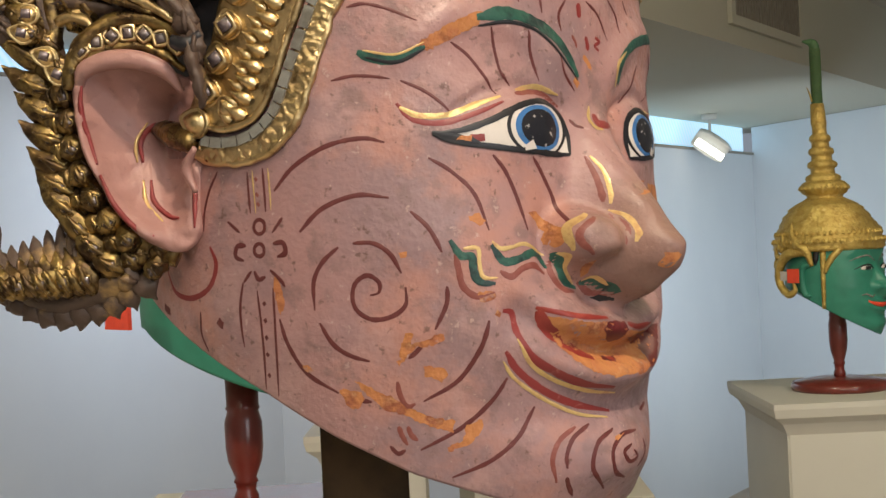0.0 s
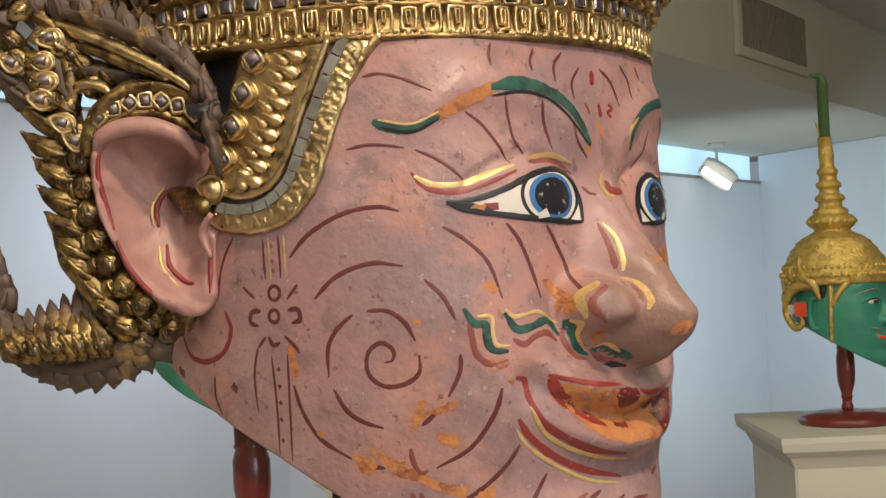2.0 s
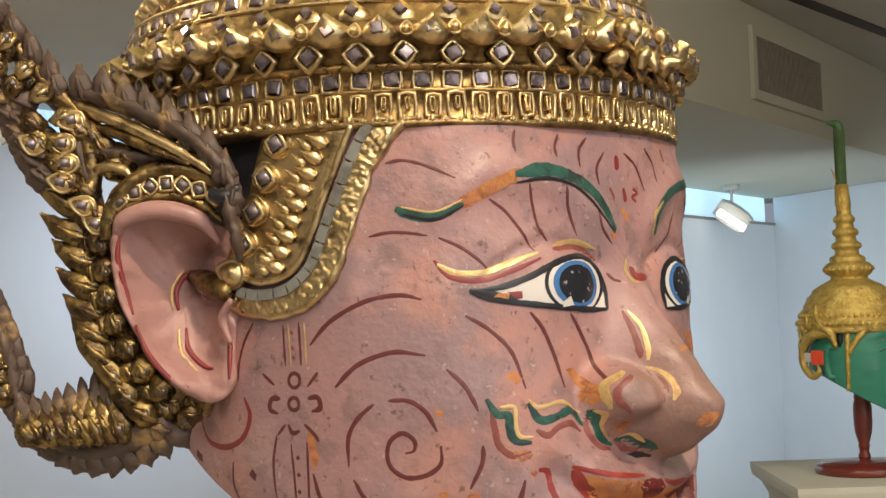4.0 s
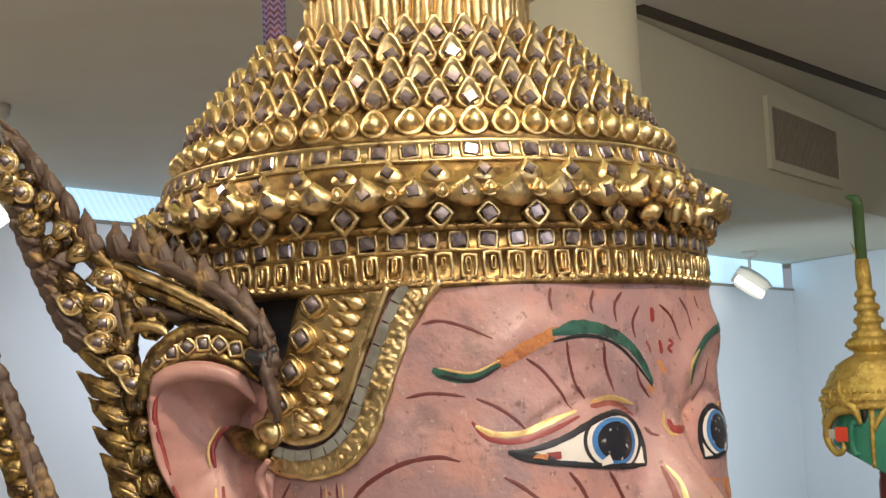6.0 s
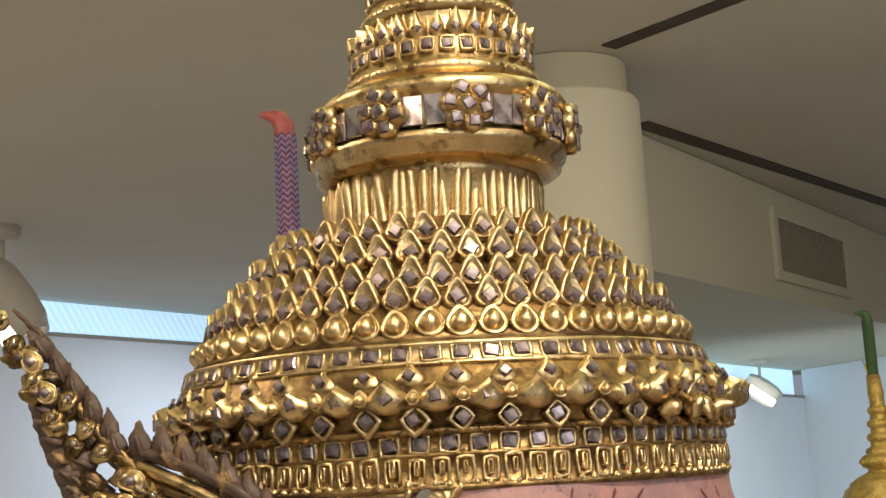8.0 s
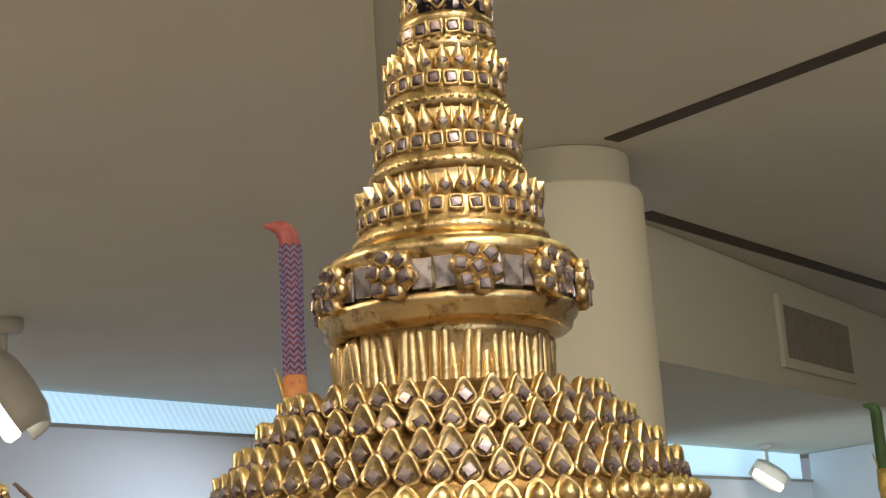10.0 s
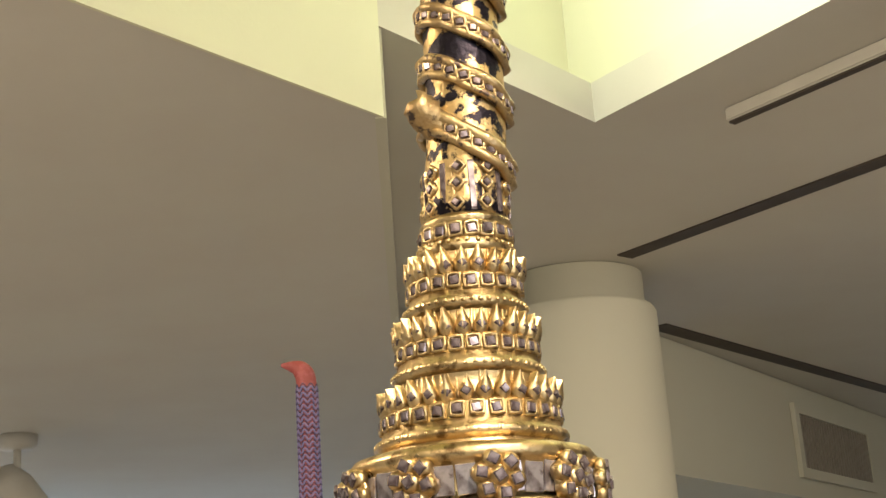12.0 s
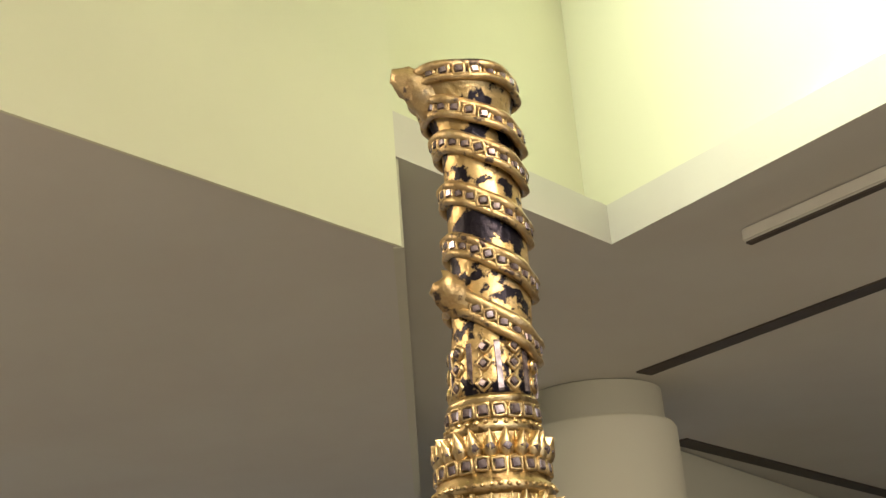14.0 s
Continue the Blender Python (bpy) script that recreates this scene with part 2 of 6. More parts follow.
def prism(pts, z0, z1, bm=None):
    """An upright block over a polygon."""
    bm = bm or bmesh.new()
    lo = [bm.verts.new((x, y, z0)) for x, y in pts]
    hi = [bm.verts.new((x, y, z1)) for x, y in pts]
    n = len(pts)
    bm.faces.new(lo[::-1])
    bm.faces.new(hi)
    for i in range(n):
        bm.faces.new((lo[i], lo[(i + 1) % n], hi[(i + 1) % n], hi[i]))
    return bm


def box(x0, x1, y0, y1, z0, z1, bevel=0.0, bm=None):
    fresh = bmesh.new()
    prism([(x0, y0), (x1, y0), (x1, y1), (x0, y1)], z0, z1, fresh)
    if bevel:
        bmesh.ops.bevel(fresh, geom=fresh.edges[:], offset=bevel, segments=2, affect="EDGES")
    return fresh if bm is None else join(bm, fresh)


def join(bm, other, m=None):
    """Adds a copy of other, moved by m, to bm."""
    made = [bm.verts.new((m @ v.co) if m else v.co) for v in other.verts]
    other.verts.index_update()
    for f in other.faces:
        bm.faces.new([made[v.index] for v in f.verts])
    return bm


def lathe(profile, n=48, cx=0.0, cy=0.0, wob=0.0, bm=None):
    """A turned body from (radius, height) pairs; its axis may lean by (cx, cy) functions of height."""
    bm = bm or bmesh.new()
    rings = []
    for r, z in profile:
        ox, oy = (cx(z), cy(z)) if callable(cx) else (cx, cy)
        ring = []
        for i in range(n):
            a = 2 * math.pi * i / n
            q = r * (1 + wob * noise.noise(Vector((3 * math.cos(a), 3 * math.sin(a), z * 60))))
            ring.append(bm.verts.new((ox + q * math.cos(a), oy + q * math.sin(a), z)))
        rings.append(ring)
    for lo, hi in zip(rings, rings[1:]):
        for i in range(n):
            bm.faces.new((lo[i], lo[(i + 1) % n], hi[(i + 1) % n], hi[i]))
    bm.faces.new(rings[0][::-1])
    bm.faces.new(rings[-1])
    return bm


def spline(pts, n):
    """n points evenly spread in parameter along a smooth line through pts."""
    pts = [Vector(p) for p in pts]
    if len(pts) == 2:
        pts = [pts[0], (pts[0] + pts[1]) / 2, pts[1]]
    out = []
    for k in range(n):
        u = k / (n - 1) * (len(pts) - 1)
        i = min(int(u), len(pts) - 2)
        t = u - i
        p1, p2 = pts[i], pts[i + 1]
        p0 = pts[i - 1] if i else p1 * 2 - p2
        p3 = pts[i + 2] if i + 2 < len(pts) else p2 * 2 - p1
        out.append(0.5 * (2 * p1 + (p2 - p0) * t + (2 * p0 - 5 * p1 + 4 * p2 - p3) * t * t + (3 * p1 - p0 - 3 * p2 + p3) * t ** 3))
    return out


def rope(pts, radii, n=24, sides=8, bm=None, flat=1.0, side_axis=None):
    """A tapering round bar along a smooth line."""
    bm = bm or bmesh.new()
    line = spline(pts, n)
    rr = [float(np.interp(k / (n - 1), np.linspace(0, 1, len(radii)), radii)) for k in range(n)]
    rings = []
    up = Vector(side_axis) if side_axis else Vector((0.31, 0.17, 0.94))
    for k, p in enumerate(line):
        t = (line[min(k + 1, n - 1)] - line[max(k - 1, 0)]).normalized()
        a = t.cross(up)
        a = (a if a.length > 1e-4 else t.orthogonal()).normalized()
        b = t.cross(a)
        rings.append([bm.verts.new(p + rr[k] * (math.cos(2 * math.pi * i / sides) * a + flat * math.sin(2 * math.pi * i / sides) * b)) for i in range(sides)])
    for lo, hi in zip(rings, rings[1:]):
        for i in range(sides):
            bm.faces.new((lo[i], lo[(i + 1) % sides], hi[(i + 1) % sides], hi[i]))
    bm.faces.new(rings[0][::-1])
    bm.faces.new(rings[-1])
    return bm
# ---- the painted face as a radius over angle (degrees from its front) and height (metres from the nose) ----
PHI = -41.6
LEVEL = 1.6


def lerp(x, xs, ys):
    return np.interp(x, xs, ys)


def bell(x, s):
    return np.exp(-(x / s) ** 2)


def face_r(th, w):
    th, w = np.asarray(th, float), np.asarray(w, float)
    a = np.abs(th)
    front = lerp(w, [-0.112, -0.103, -0.088, -0.07, -0.058, -0.03, 0.0, 0.035, 0.05, 0.075, 0.1, 0.13],
                 [0.106, 0.116, 0.122, 0.1245, 0.123, 0.127, 0.1235, 0.1185, 0.1175, 0.117, 0.1165, 0.117])
    side = lerp(w, [-0.11, -0.085, -0.06, -0.03, 0.0, 0.04, 0.08, 0.13],
                [0.092, 0.1, 0.107, 0.1135, 0.1165, 0.1185, 0.1165, 0.1155])
    turn = lerp(a, [0, 40, 55, 70, 90, 110, 180], [1, 1, 0.985, 0.945, 0.915, 0.9, 0.88])
    k = bell(a, 34)
    side = side + 0.0035 * bell(a - 30, 14) * np.clip((w - 0.01) / 0.03, 0, 1)
    r = (k * front + (1 - k) * side) * turn
    # nose, nostril wings
    h = lerp(w - 0.0013 * np.minimum(a, 14), [-0.030, -0.0255, -0.021, -0.013, -0.004, 0.01, 0.026, 0.038, 0.05], [0, 0.004, 0.0165, 0.0265, 0.0300, 0.0240, 0.0125, 0.0045, 0])
    s = lerp(w, [-0.03, -0.016, -0.004, 0.012, 0.045], [6.5, 6.6, 6.9, 5.6, 5.0])
    r = r + h * bell(a, s)
    r = r + np.where(th < 0, 0.0135, 0.007) * np.exp(-(((a - 9.8) / 4.6) ** 2 + ((w - 0.0008) / 0.0098) ** 2) ** 2.1)
    r = r - 0.0042 * bell(a - 5.6, 1.7) * bell(w - 0.001, 0.0085)
    r = r + 0.0035 * bell(a, 6.5) * bell(w + 0.0065, 0.0085)
    r = r - 0.004 * bell(a - 6.5, 3.0) * bell(w + 0.0225, 0.004)
    r = r - 0.0038 * bell(a - 15.2, 2.0) * bell(w + 0.0005, 0.011)
    r = r - 0.0025 * bell(a - 9, 5) * bell(w + 0.0165, 0.003)
    # brow and eye
    brow = 0.062 + 0.021 * np.sin(np.clip((a - 6) / 34, 0, 1) * np.pi * 0.85)
    r = r + 0.0032 * bell(w - brow, 0.008) * np.clip((a - 2) / 8, 0, 1) * np.clip((48 - a) / 12, 0, 1)
    r = r + 0.0045 * bell(a - 18, 11) * bell(w - 0.039, 0.015)
    lid = 0.0405 + 0.016 * np.clip(1 - ((a - 19) / 16) ** 2, 0, 1)
    r = r - 0.0018 * bell(w - lid, 0.0026) * np.clip((34 - a) / 5, 0, 1) * np.clip((a - 5) / 4, 0, 1)
    r = r - 0.0035 * bell(a - 8, 4) * bell(w - 0.04, 0.014)
    # mouth
    m = -0.0425 + 0.0150 * (a / 21) ** 2
    fade = np.clip(1 - (a / 24) ** 2, 0, 1)
    r = r + 0.0062 * fade * bell(w - m - 0.009, 0.0062)
    r = r + 0.0075 * fade * bell(w - m + 0.0098, 0.0065)
    r = r - 0.0042 * np.clip(1 - (a / 21) ** 2, 0, 1) * bell(w - m, 0.0028)
    r = r - 0.003 * bell(a - 21.5, 3.5) * bell(w + 0.027, 0.007)
    r = r + 0.0022 * bell(a - 26, 4.5) * bell(w + 0.032, 0.018)
    r = r - 0.003 * bell(a, 5) * bell(w + 0.0285, 0.005)
    r = r - 0.003 * bell(w + 0.0665, 0.007) * bell(a, 24)
    # chin and cheek
    r = r + 0.0062 * bell(a, 13) * bell(w + 0.083, 0.013)
    r = r + 0.0035 * bell(a - 34, 14) * bell(w - 0.002, 0.022)
    return r


def face_low(th):
    return lerp(np.abs(th), [0, 8, 16, 25, 40, 55, 70, 85, 100, 115, 180],
                [-0.104, -0.1025, -0.099, -0.093, -0.0825, -0.068, -0.0515, -0.037, -0.022, -0.008, 0.02])


def on_face(th, w, up=0.0):
    """A point of the face in the mask's own axes (x ahead of it, z from the nose), lifted off by up metres."""
    r = float(face_r(th, w)) + up
    return Vector((r * math.cos(radians(th)), r * math.sin(radians(th)), w))
# ---- the gallery ----
HIGH, LOW, BULK = 2.68, 2.537, 2.268
KX, KY = 0.212, 1.62
U, V = (0.6, 0.8), (0.635, -0.772)
# the well in the ceiling: far corner, then round towards the visitor
W0 = (KX, KY)
W1 = (KX - 2.3 * U[0], KY - 2.3 * U[1])
W2 = (W1[0] + 1.7 * V[0], W1[1] + 1.7 * V[1])
W3 = (KX + 1.7 * V[0], KY + 1.7 * V[1])
X0, X1, Y0, Y1 = -4.5, 5.0, -4.0, 9.0

bm = bmesh.new()
prism([(X0, Y1), W0, (X1, Y1)], HIGH, HIGH + 0.075, bm)
prism([(X0, Y1), (X0, Y0), W1, W0], HIGH, HIGH + 0.075, bm)
prism([(X0, Y0), (X1, Y0), W2, W1], HIGH, HIGH + 0.075, bm)
prism([(X1, Y0), (X1, Y1), W3, W2], HIGH, HIGH + 0.075, bm)
prism([(X1, Y1), W0, W3], HIGH, HIGH + 0.075, bm)
thing("ceiling", bm, PLASTER, "matt grey-beige plaster ceiling with a well", "ceiling", "structure", smooth=False)
# chamber over the well
C0, C1, C2, C3 = (KX - 0.03, KY + 0.1), (W1[0] - 0.1, W1[1] + 0.02), (W2[0], W2[1] - 0.15), (W3[0] + 0.15, W3[1])
for p, q in ((C0, C1), (C1, C2), (C2, C3), (C3, C0)):
    d = (Vector(q) - Vector(p)).normalized() * 0.05
    bm = prism([p, q, (q[0] + d.y, q[1] - d.x), (p[0] + d.y, p[1] - d.x)][::-1], HIGH + 0.075, HIGH + 1.3)
    thing("well_wall", bm, LITWELL, "pale yellow-green lit plaster side of the ceiling well", "ceiling well", "structure", smooth=False)
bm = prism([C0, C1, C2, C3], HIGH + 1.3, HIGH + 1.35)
thing("ceiling_well", bm, LITWELL, "pale yellow-green lit plaster well above the ceiling", "ceiling well", "structure", smooth=False)
# cove tube lying on the rim
bm = rope([(KX + 0.12, KY - 0.02, HIGH + 0.1), (W3[0] + 0.04, W3[1] + 0.02, HIGH + 0.1)], [0.014, 0.014], n=4, sides=10)
thing("unseen_well_lamp", bm, COVE, "glowing fluorescent tube hidden on the well rim", "lamp")

bm = prism([(-0.127, 1.17), (-0.268, 2.95), (-0.56, 6.6), (X0, 6.6), (X0, -0.9), (-1.66, -0.9)][::-1], LOW, HIGH - 0.003)
thing("ceiling_soffit", bm, PLASTER, "lowered grey-beige plaster soffit", "ceiling", "structure", smooth=False)
bm = prism([(-0.127, 1.17), (-0.127 - 0.6 * 2.5, 1.17 - 0.8 * 2.5), (-0.123 - 0.6 * 2.5, 1.167 - 0.8 * 2.5), (-0.123, 1.167)], LOW - 0.003, HIGH + 1.29)
thing("well_trim", bm, LITWELL, "plaster edge of the soffit, cove light put into its pale yellow-green", "trim", "structure", smooth=False)
# added strip; the soffit side's brightness is put into its paler cream
thing("soffit_bright_edge", prism([(-0.136, 1.174), (-0.277, 2.95), (-0.259, 2.95), (-0.120, 1.174)][::-1], LOW - 0.002, HIGH - 0.004), CREAM, "thin cream strip added for the bright side face of the soffit", "trim", "structure", smooth=False)
bm = prism([(0.47, 3.33), (3.7, 8.8), (0.47, 8.8)], BULK, HIGH - 0.003)
thing("ceiling_bulkhead", bm, CREAM, "cream plaster bulkhead under the ceiling", "ceiling", "structure", smooth=False)


def slot(p, q, wide, name):
    d = (Vector(q) - Vector(p)).normalized() * wide / 2
    n = (-d.y, d.x)
    bm = prism([(p[0] + n[0], p[1] + n[1]), (p[0] - n[0], p[1] - n[1]), (q[0] - n[0], q[1] - n[1]), (q[0] + n[0], q[1] + n[1])], HIGH - 0.004, HIGH + 0.01)
    return thing(name, bm, SLOT, "dark narrow air slot in the ceiling", "air slot", "structure", smooth=False)


slot((0.32, 2.477), (1.40, 1.28), 0.05, "ceiling_slot")
slot((0.462, 3.22), (2.2, 5.61), 0.06, "ceiling_slot")

bm = lathe([(0.2, 0.0), (0.2, 2.580), (0.193, 2.590), (0.174, 2.592), (0.174, HIGH - 0.003)], 64, 0.2, 2.66)
thing("column", bm, CREAM, "round cream plaster column with a recessed collar", "column", "structure")


def wall(name, p, q, z0, z1, mat=WALL):
    d = (Vector(q) - Vector(p)).normalized() * 0.12
    bm = prism([p, q, (q[0] - d.y, q[1] + d.x), (p[0] - d.y, p[1] + d.x)], z0, z1)
    return thing(name, bm, mat, "plain white painted gallery wall", "wall", "structure", smooth=False)


BL0, BL1 = (-3.1, 2.89), (-0.93, 6.38)
BR0, BR1, BR2 = (0.60, 6.056), (1.934, 8.246), (2.6, 6.645)
wall("wall_north_left", BL0, BL1, 0, 2.39)
wall("wall_north_middle", BL1, BR0, 0, HIGH)
wall("wall_north_right", BR0, BR1, 0, 2.096)
wall("wall_north_angle", BR1, BR2, 0, BULK - 0.003)
wall("wall_west", (X0, Y0), (X0, 5), 0, HIGH + 0.1)
wall("wall_west_return", (X0, 2.8), BL0, 0, HIGH)
wall("wall_south", (X1, Y0), (X0, Y0), 0, HIGH + 0.1)
wall("wall_east", (X1, Y1), (X1, Y0), 0, HIGH + 0.1)
wall("wall_east_return", BR2, (X1, 6.645), 0, HIGH - 0.004)
thing("floor", box(X0 - 0.2, X1 + 0.2, Y0 - 0.2, Y1 + 0.2, -0.05, 0.0), FLOOR, "brown polished wooden gallery floor", "floor", "structure", smooth=False)


def strip(name, p, q, z0, z1):
    d = (Vector(q) - Vector(p)).normalized()
    root = empty(name, pose(0, 0, 0), "narrow clerestory window with bright blue daylight", "window")
    root["kind"] = "structure"
    n = Vector((-d.y, d.x))
    a, b = Vector(p) + n * 0.06, Vector(q) + n * 0.06
    pane = prism([a, b, b + n * 0.02, a + n * 0.02], z0, z1)
    part("pane", pane, SKY, root, "bright blue corrugated daylight pane", False)
    bar = prism([Vector(p) - n * 0.012, Vector(q) - n * 0.012, b, a], z0 - 0.012, z0 + 0.004)
    part("sill", bar, GRILLE, root, "dark thin sill", False)
    return root


strip("window_1", BL0, BL1, 2.392, LOW - 0.002)
strip("window_2", BR0, BR1, 2.098, BULK - 0.002)

# ---- air vent in the bulkhead ----
fx, fy = Vector((3.23, 5.47)).normalized()


def along(s, z, out=0.0):
    return (0.47 + s * fx + out * fy, 3.33 + s * fy - out * fx, z)


def block(s0, s1, z0, z1, o0, o1, bm):
    """A box on the bulkhead's face, from s0 to s1 along it."""
    c = [along(s, z, o) for o in (o0, o1) for z in (z0, z1) for s in (s0, s1)]
    v = [bm.verts.new(p) for p in c]
    for f in ((0, 1, 3, 2), (4, 6, 7, 5), (0, 4, 5, 1), (2, 3, 7, 6), (0, 2, 6, 4), (1, 5, 7, 3)):
        bm.faces.new([v[i] for i in f])
    return bm


vent = empty("air_vent", pose(0, 0, 0), "beige framed louvred air vent in the bulkhead", "air vent")
bm = bmesh.new()
for s0, s1, z0, z1 in ((1.06, 1.92, 2.565, 2.6), (1.06, 1.92, 2.335, 2.37), (1.06, 1.10, 2.37, 2.565), (1.88, 1.92, 2.37, 2.565)):
    block(s0, s1, z0, z1, 0.002, 0.02, bm)
part("frame", bm, CREAM, vent, "cream frame", False)
part("backing", block(1.1, 1.88, 2.37, 2.565, 0.001, 0.004, bmesh.new()), SLOT, vent, "dark backing", False)
for i in range(26):
    s = 1.115 + i * 0.03
    part("slat", block(s, s + 0.014, 2.372, 2.563, 0.005, 0.016, bmesh.new()), GRILLE, vent, smooth=False)

# ---- surface-mounted strip light on the ceiling ----
fixture = empty("strip_light", pose(0.447, 1.615, HIGH, 0, 0, -47.5), "long switched-off white strip light on the ceiling", "strip light")
part("body", box(0, 0.9, -0.015, 0.015, -0.026, -0.001, 0.003), LAMPWHITE, fixture, smooth=False)
part("dark_strip", box(0.006, 0.894, -0.014, 0.002, -0.031, -0.0265, 0.001), SLOT, fixture, "dark strip along the underside", False)


def gallery_lamp(x, y, z, turn, swing, tilt, size):
    """A short ceiling canopy, a stem and a rounded shade with a glowing tube in its mouth."""
    root = empty("gallery_lamp", pose(x, y, z, 0, 0, turn), "white rounded gallery lamp with a lit tube, hanging from the ceiling", "lamp", "gallery lamps")
    part("canopy", lathe([(0.05 * size, -0.045 * size), (0.06 * size, -0.03 * size), (0.06 * size, 0)], 24), LAMPWHITE, root)
    part("stem", lathe([(0.012 * size, -0.14 * size), (0.012 * size, -0.03 * size)], 12), LAMPWHITE, root)
    bm = bmesh.new()
    n = 14
    for k in range(n + 1):
        a = math.pi * k / n
        for j, q in enumerate((-1, -0.6, 0, 0.6, 1)):
            f = 1 - 0.25 * abs(q) ** 3
            bm.verts.new((0.14 * size * q, -0.1 * size * f * math.cos(a), 0.11 * size * f * math.sin(a)))
    bm.verts.ensure_lookup_table()
    for k in range(n):
        for j in range(4):
            bm.faces.new([bm.verts[i] for i in (k * 5 + j, k * 5 + j + 1, k * 5 + j + 6, k * 5 + j + 5)])
    shade = part("shade", bm, LAMPWHITE, root, "white rounded metal shade")
    shade.modifiers.new("thick", "SOLIDIFY").thickness = 0.008 * size
    hang = pose(0, 0, -0.25 * size, 0, swing, 0) @ pose(0, 0, 0, tilt, 0, 0)
    shade.matrix_local = hang
    tube = part("tube", box(-0.12 * size, 0.12 * size, -0.024 * size, 0.024 * size, -0.06 * size, -0.012 * size, 0.006 * size), TUBE, root, "glowing white tube", False)
    tube.matrix_local = hang
    return root


gallery_lamp(1.46, 7.12, BULK, 0, 36, -44, 0.74)
gallery_lamp(-1.47, 3.40, LOW, 0, 56, -6, 0.98)


def plinth(x, y, top, half, label):
    root = empty("plinth", pose(x, y, 0, 0, 0, 0), label, "plinth", "display plinths")
    part("body", box(-half, half, -half, half, 0, top - 0.06, 0.004), PLINTH, root, smooth=False)
    h = half
    bm = bmesh.new()
    rings = []
    for e, z in ((0.0, top - 0.07), (0.012, top - 0.045), (0.03, top - 0.03), (0.034, top - 0.012), (0.034, top)):
        q = h + e
        rings.append([bm.verts.new(p) for p in ((-q, -q, z), (q, -q, z), (q, q, z), (-q, q, z))])
    for lo, hi in zip(rings, rings[1:]):
        for i in range(4):
            bm.faces.new((lo[i], lo[(i + 1) % 4], hi[(i + 1) % 4], hi[i]))
    bm.faces.new(rings[0][::-1])
    bm.faces.new(rings[-1])
    part("cornice", bm, PLINTH, root, "moulded top", False)
    return root


plinth(0.925, 2.52, 1.232, 0.22, "pale grey painted plinth with a moulded top under a green mask")
plinth(-0.2, 0.86, 1.325, 0.10, "pale grey painted plinth under a green mask")
plinth(0.02, 0.0, 1.3, 0.075, "narrow pale grey plinth under the pink mask")
plinth(-0.16, 2.2, 1.238, 0.10, "pale cream painted plinth with a moulded top behind the pink mask")
plinth(0.2, 2.05, 1.125, 0.13, "low white painted plinth behind the pink mask")


def turned_stand(x, y, z, h, size, label, board=0.0):
    """A lacquered foot, round or a square board, with a slim turned post of height h."""
    root = empty("mask_stand", pose(x, y, z), label, "mask stand", "mask stands")
    if board:
        foot = part("base", box(-board, board, -board, board, 0, 0.013, 0.003), REDWOOD, root, "square red lacquered board", False)
        foot.matrix_local = pose(0.02, 0, 0, 0, 0, 7)
    else:
        part("base", lathe([(0.106 * size, 0), (0.11 * size, 0.008), (0.104 * size, 0.02), (0.06 * size, 0.027), (0.02 * size, 0.03)], 40), REDWOOD, root)
    f = 0.012 if board else 0.027
    k = h - f
    prof = [(0.0125, 0.0), (0.0135, 0.05), (0.0105, 0.09), (0.0115, 0.14), (0.0135, 0.15), (0.0115, 0.18), (0.0185, 0.30), (0.0205, 0.40), (0.0205, 0.58), (0.0170, 0.66), (0.0190, 0.68), (0.0175, 0.70), (0.0185, 1.0)]
    part("post", lathe([(r * size, f + k * v) for r, v in prof], 32), REDWOOD, root)
    return root


turned_stand(0.875, 2.5, 1.232, 0.235, 1.0, "dark red lacquered turned wooden mask stand on a plinth")
turned_stand(-0.206, 0.85, 1.325, 0.16, 0.98, "red lacquered turned wooden mask stand on a square board", 0.095)


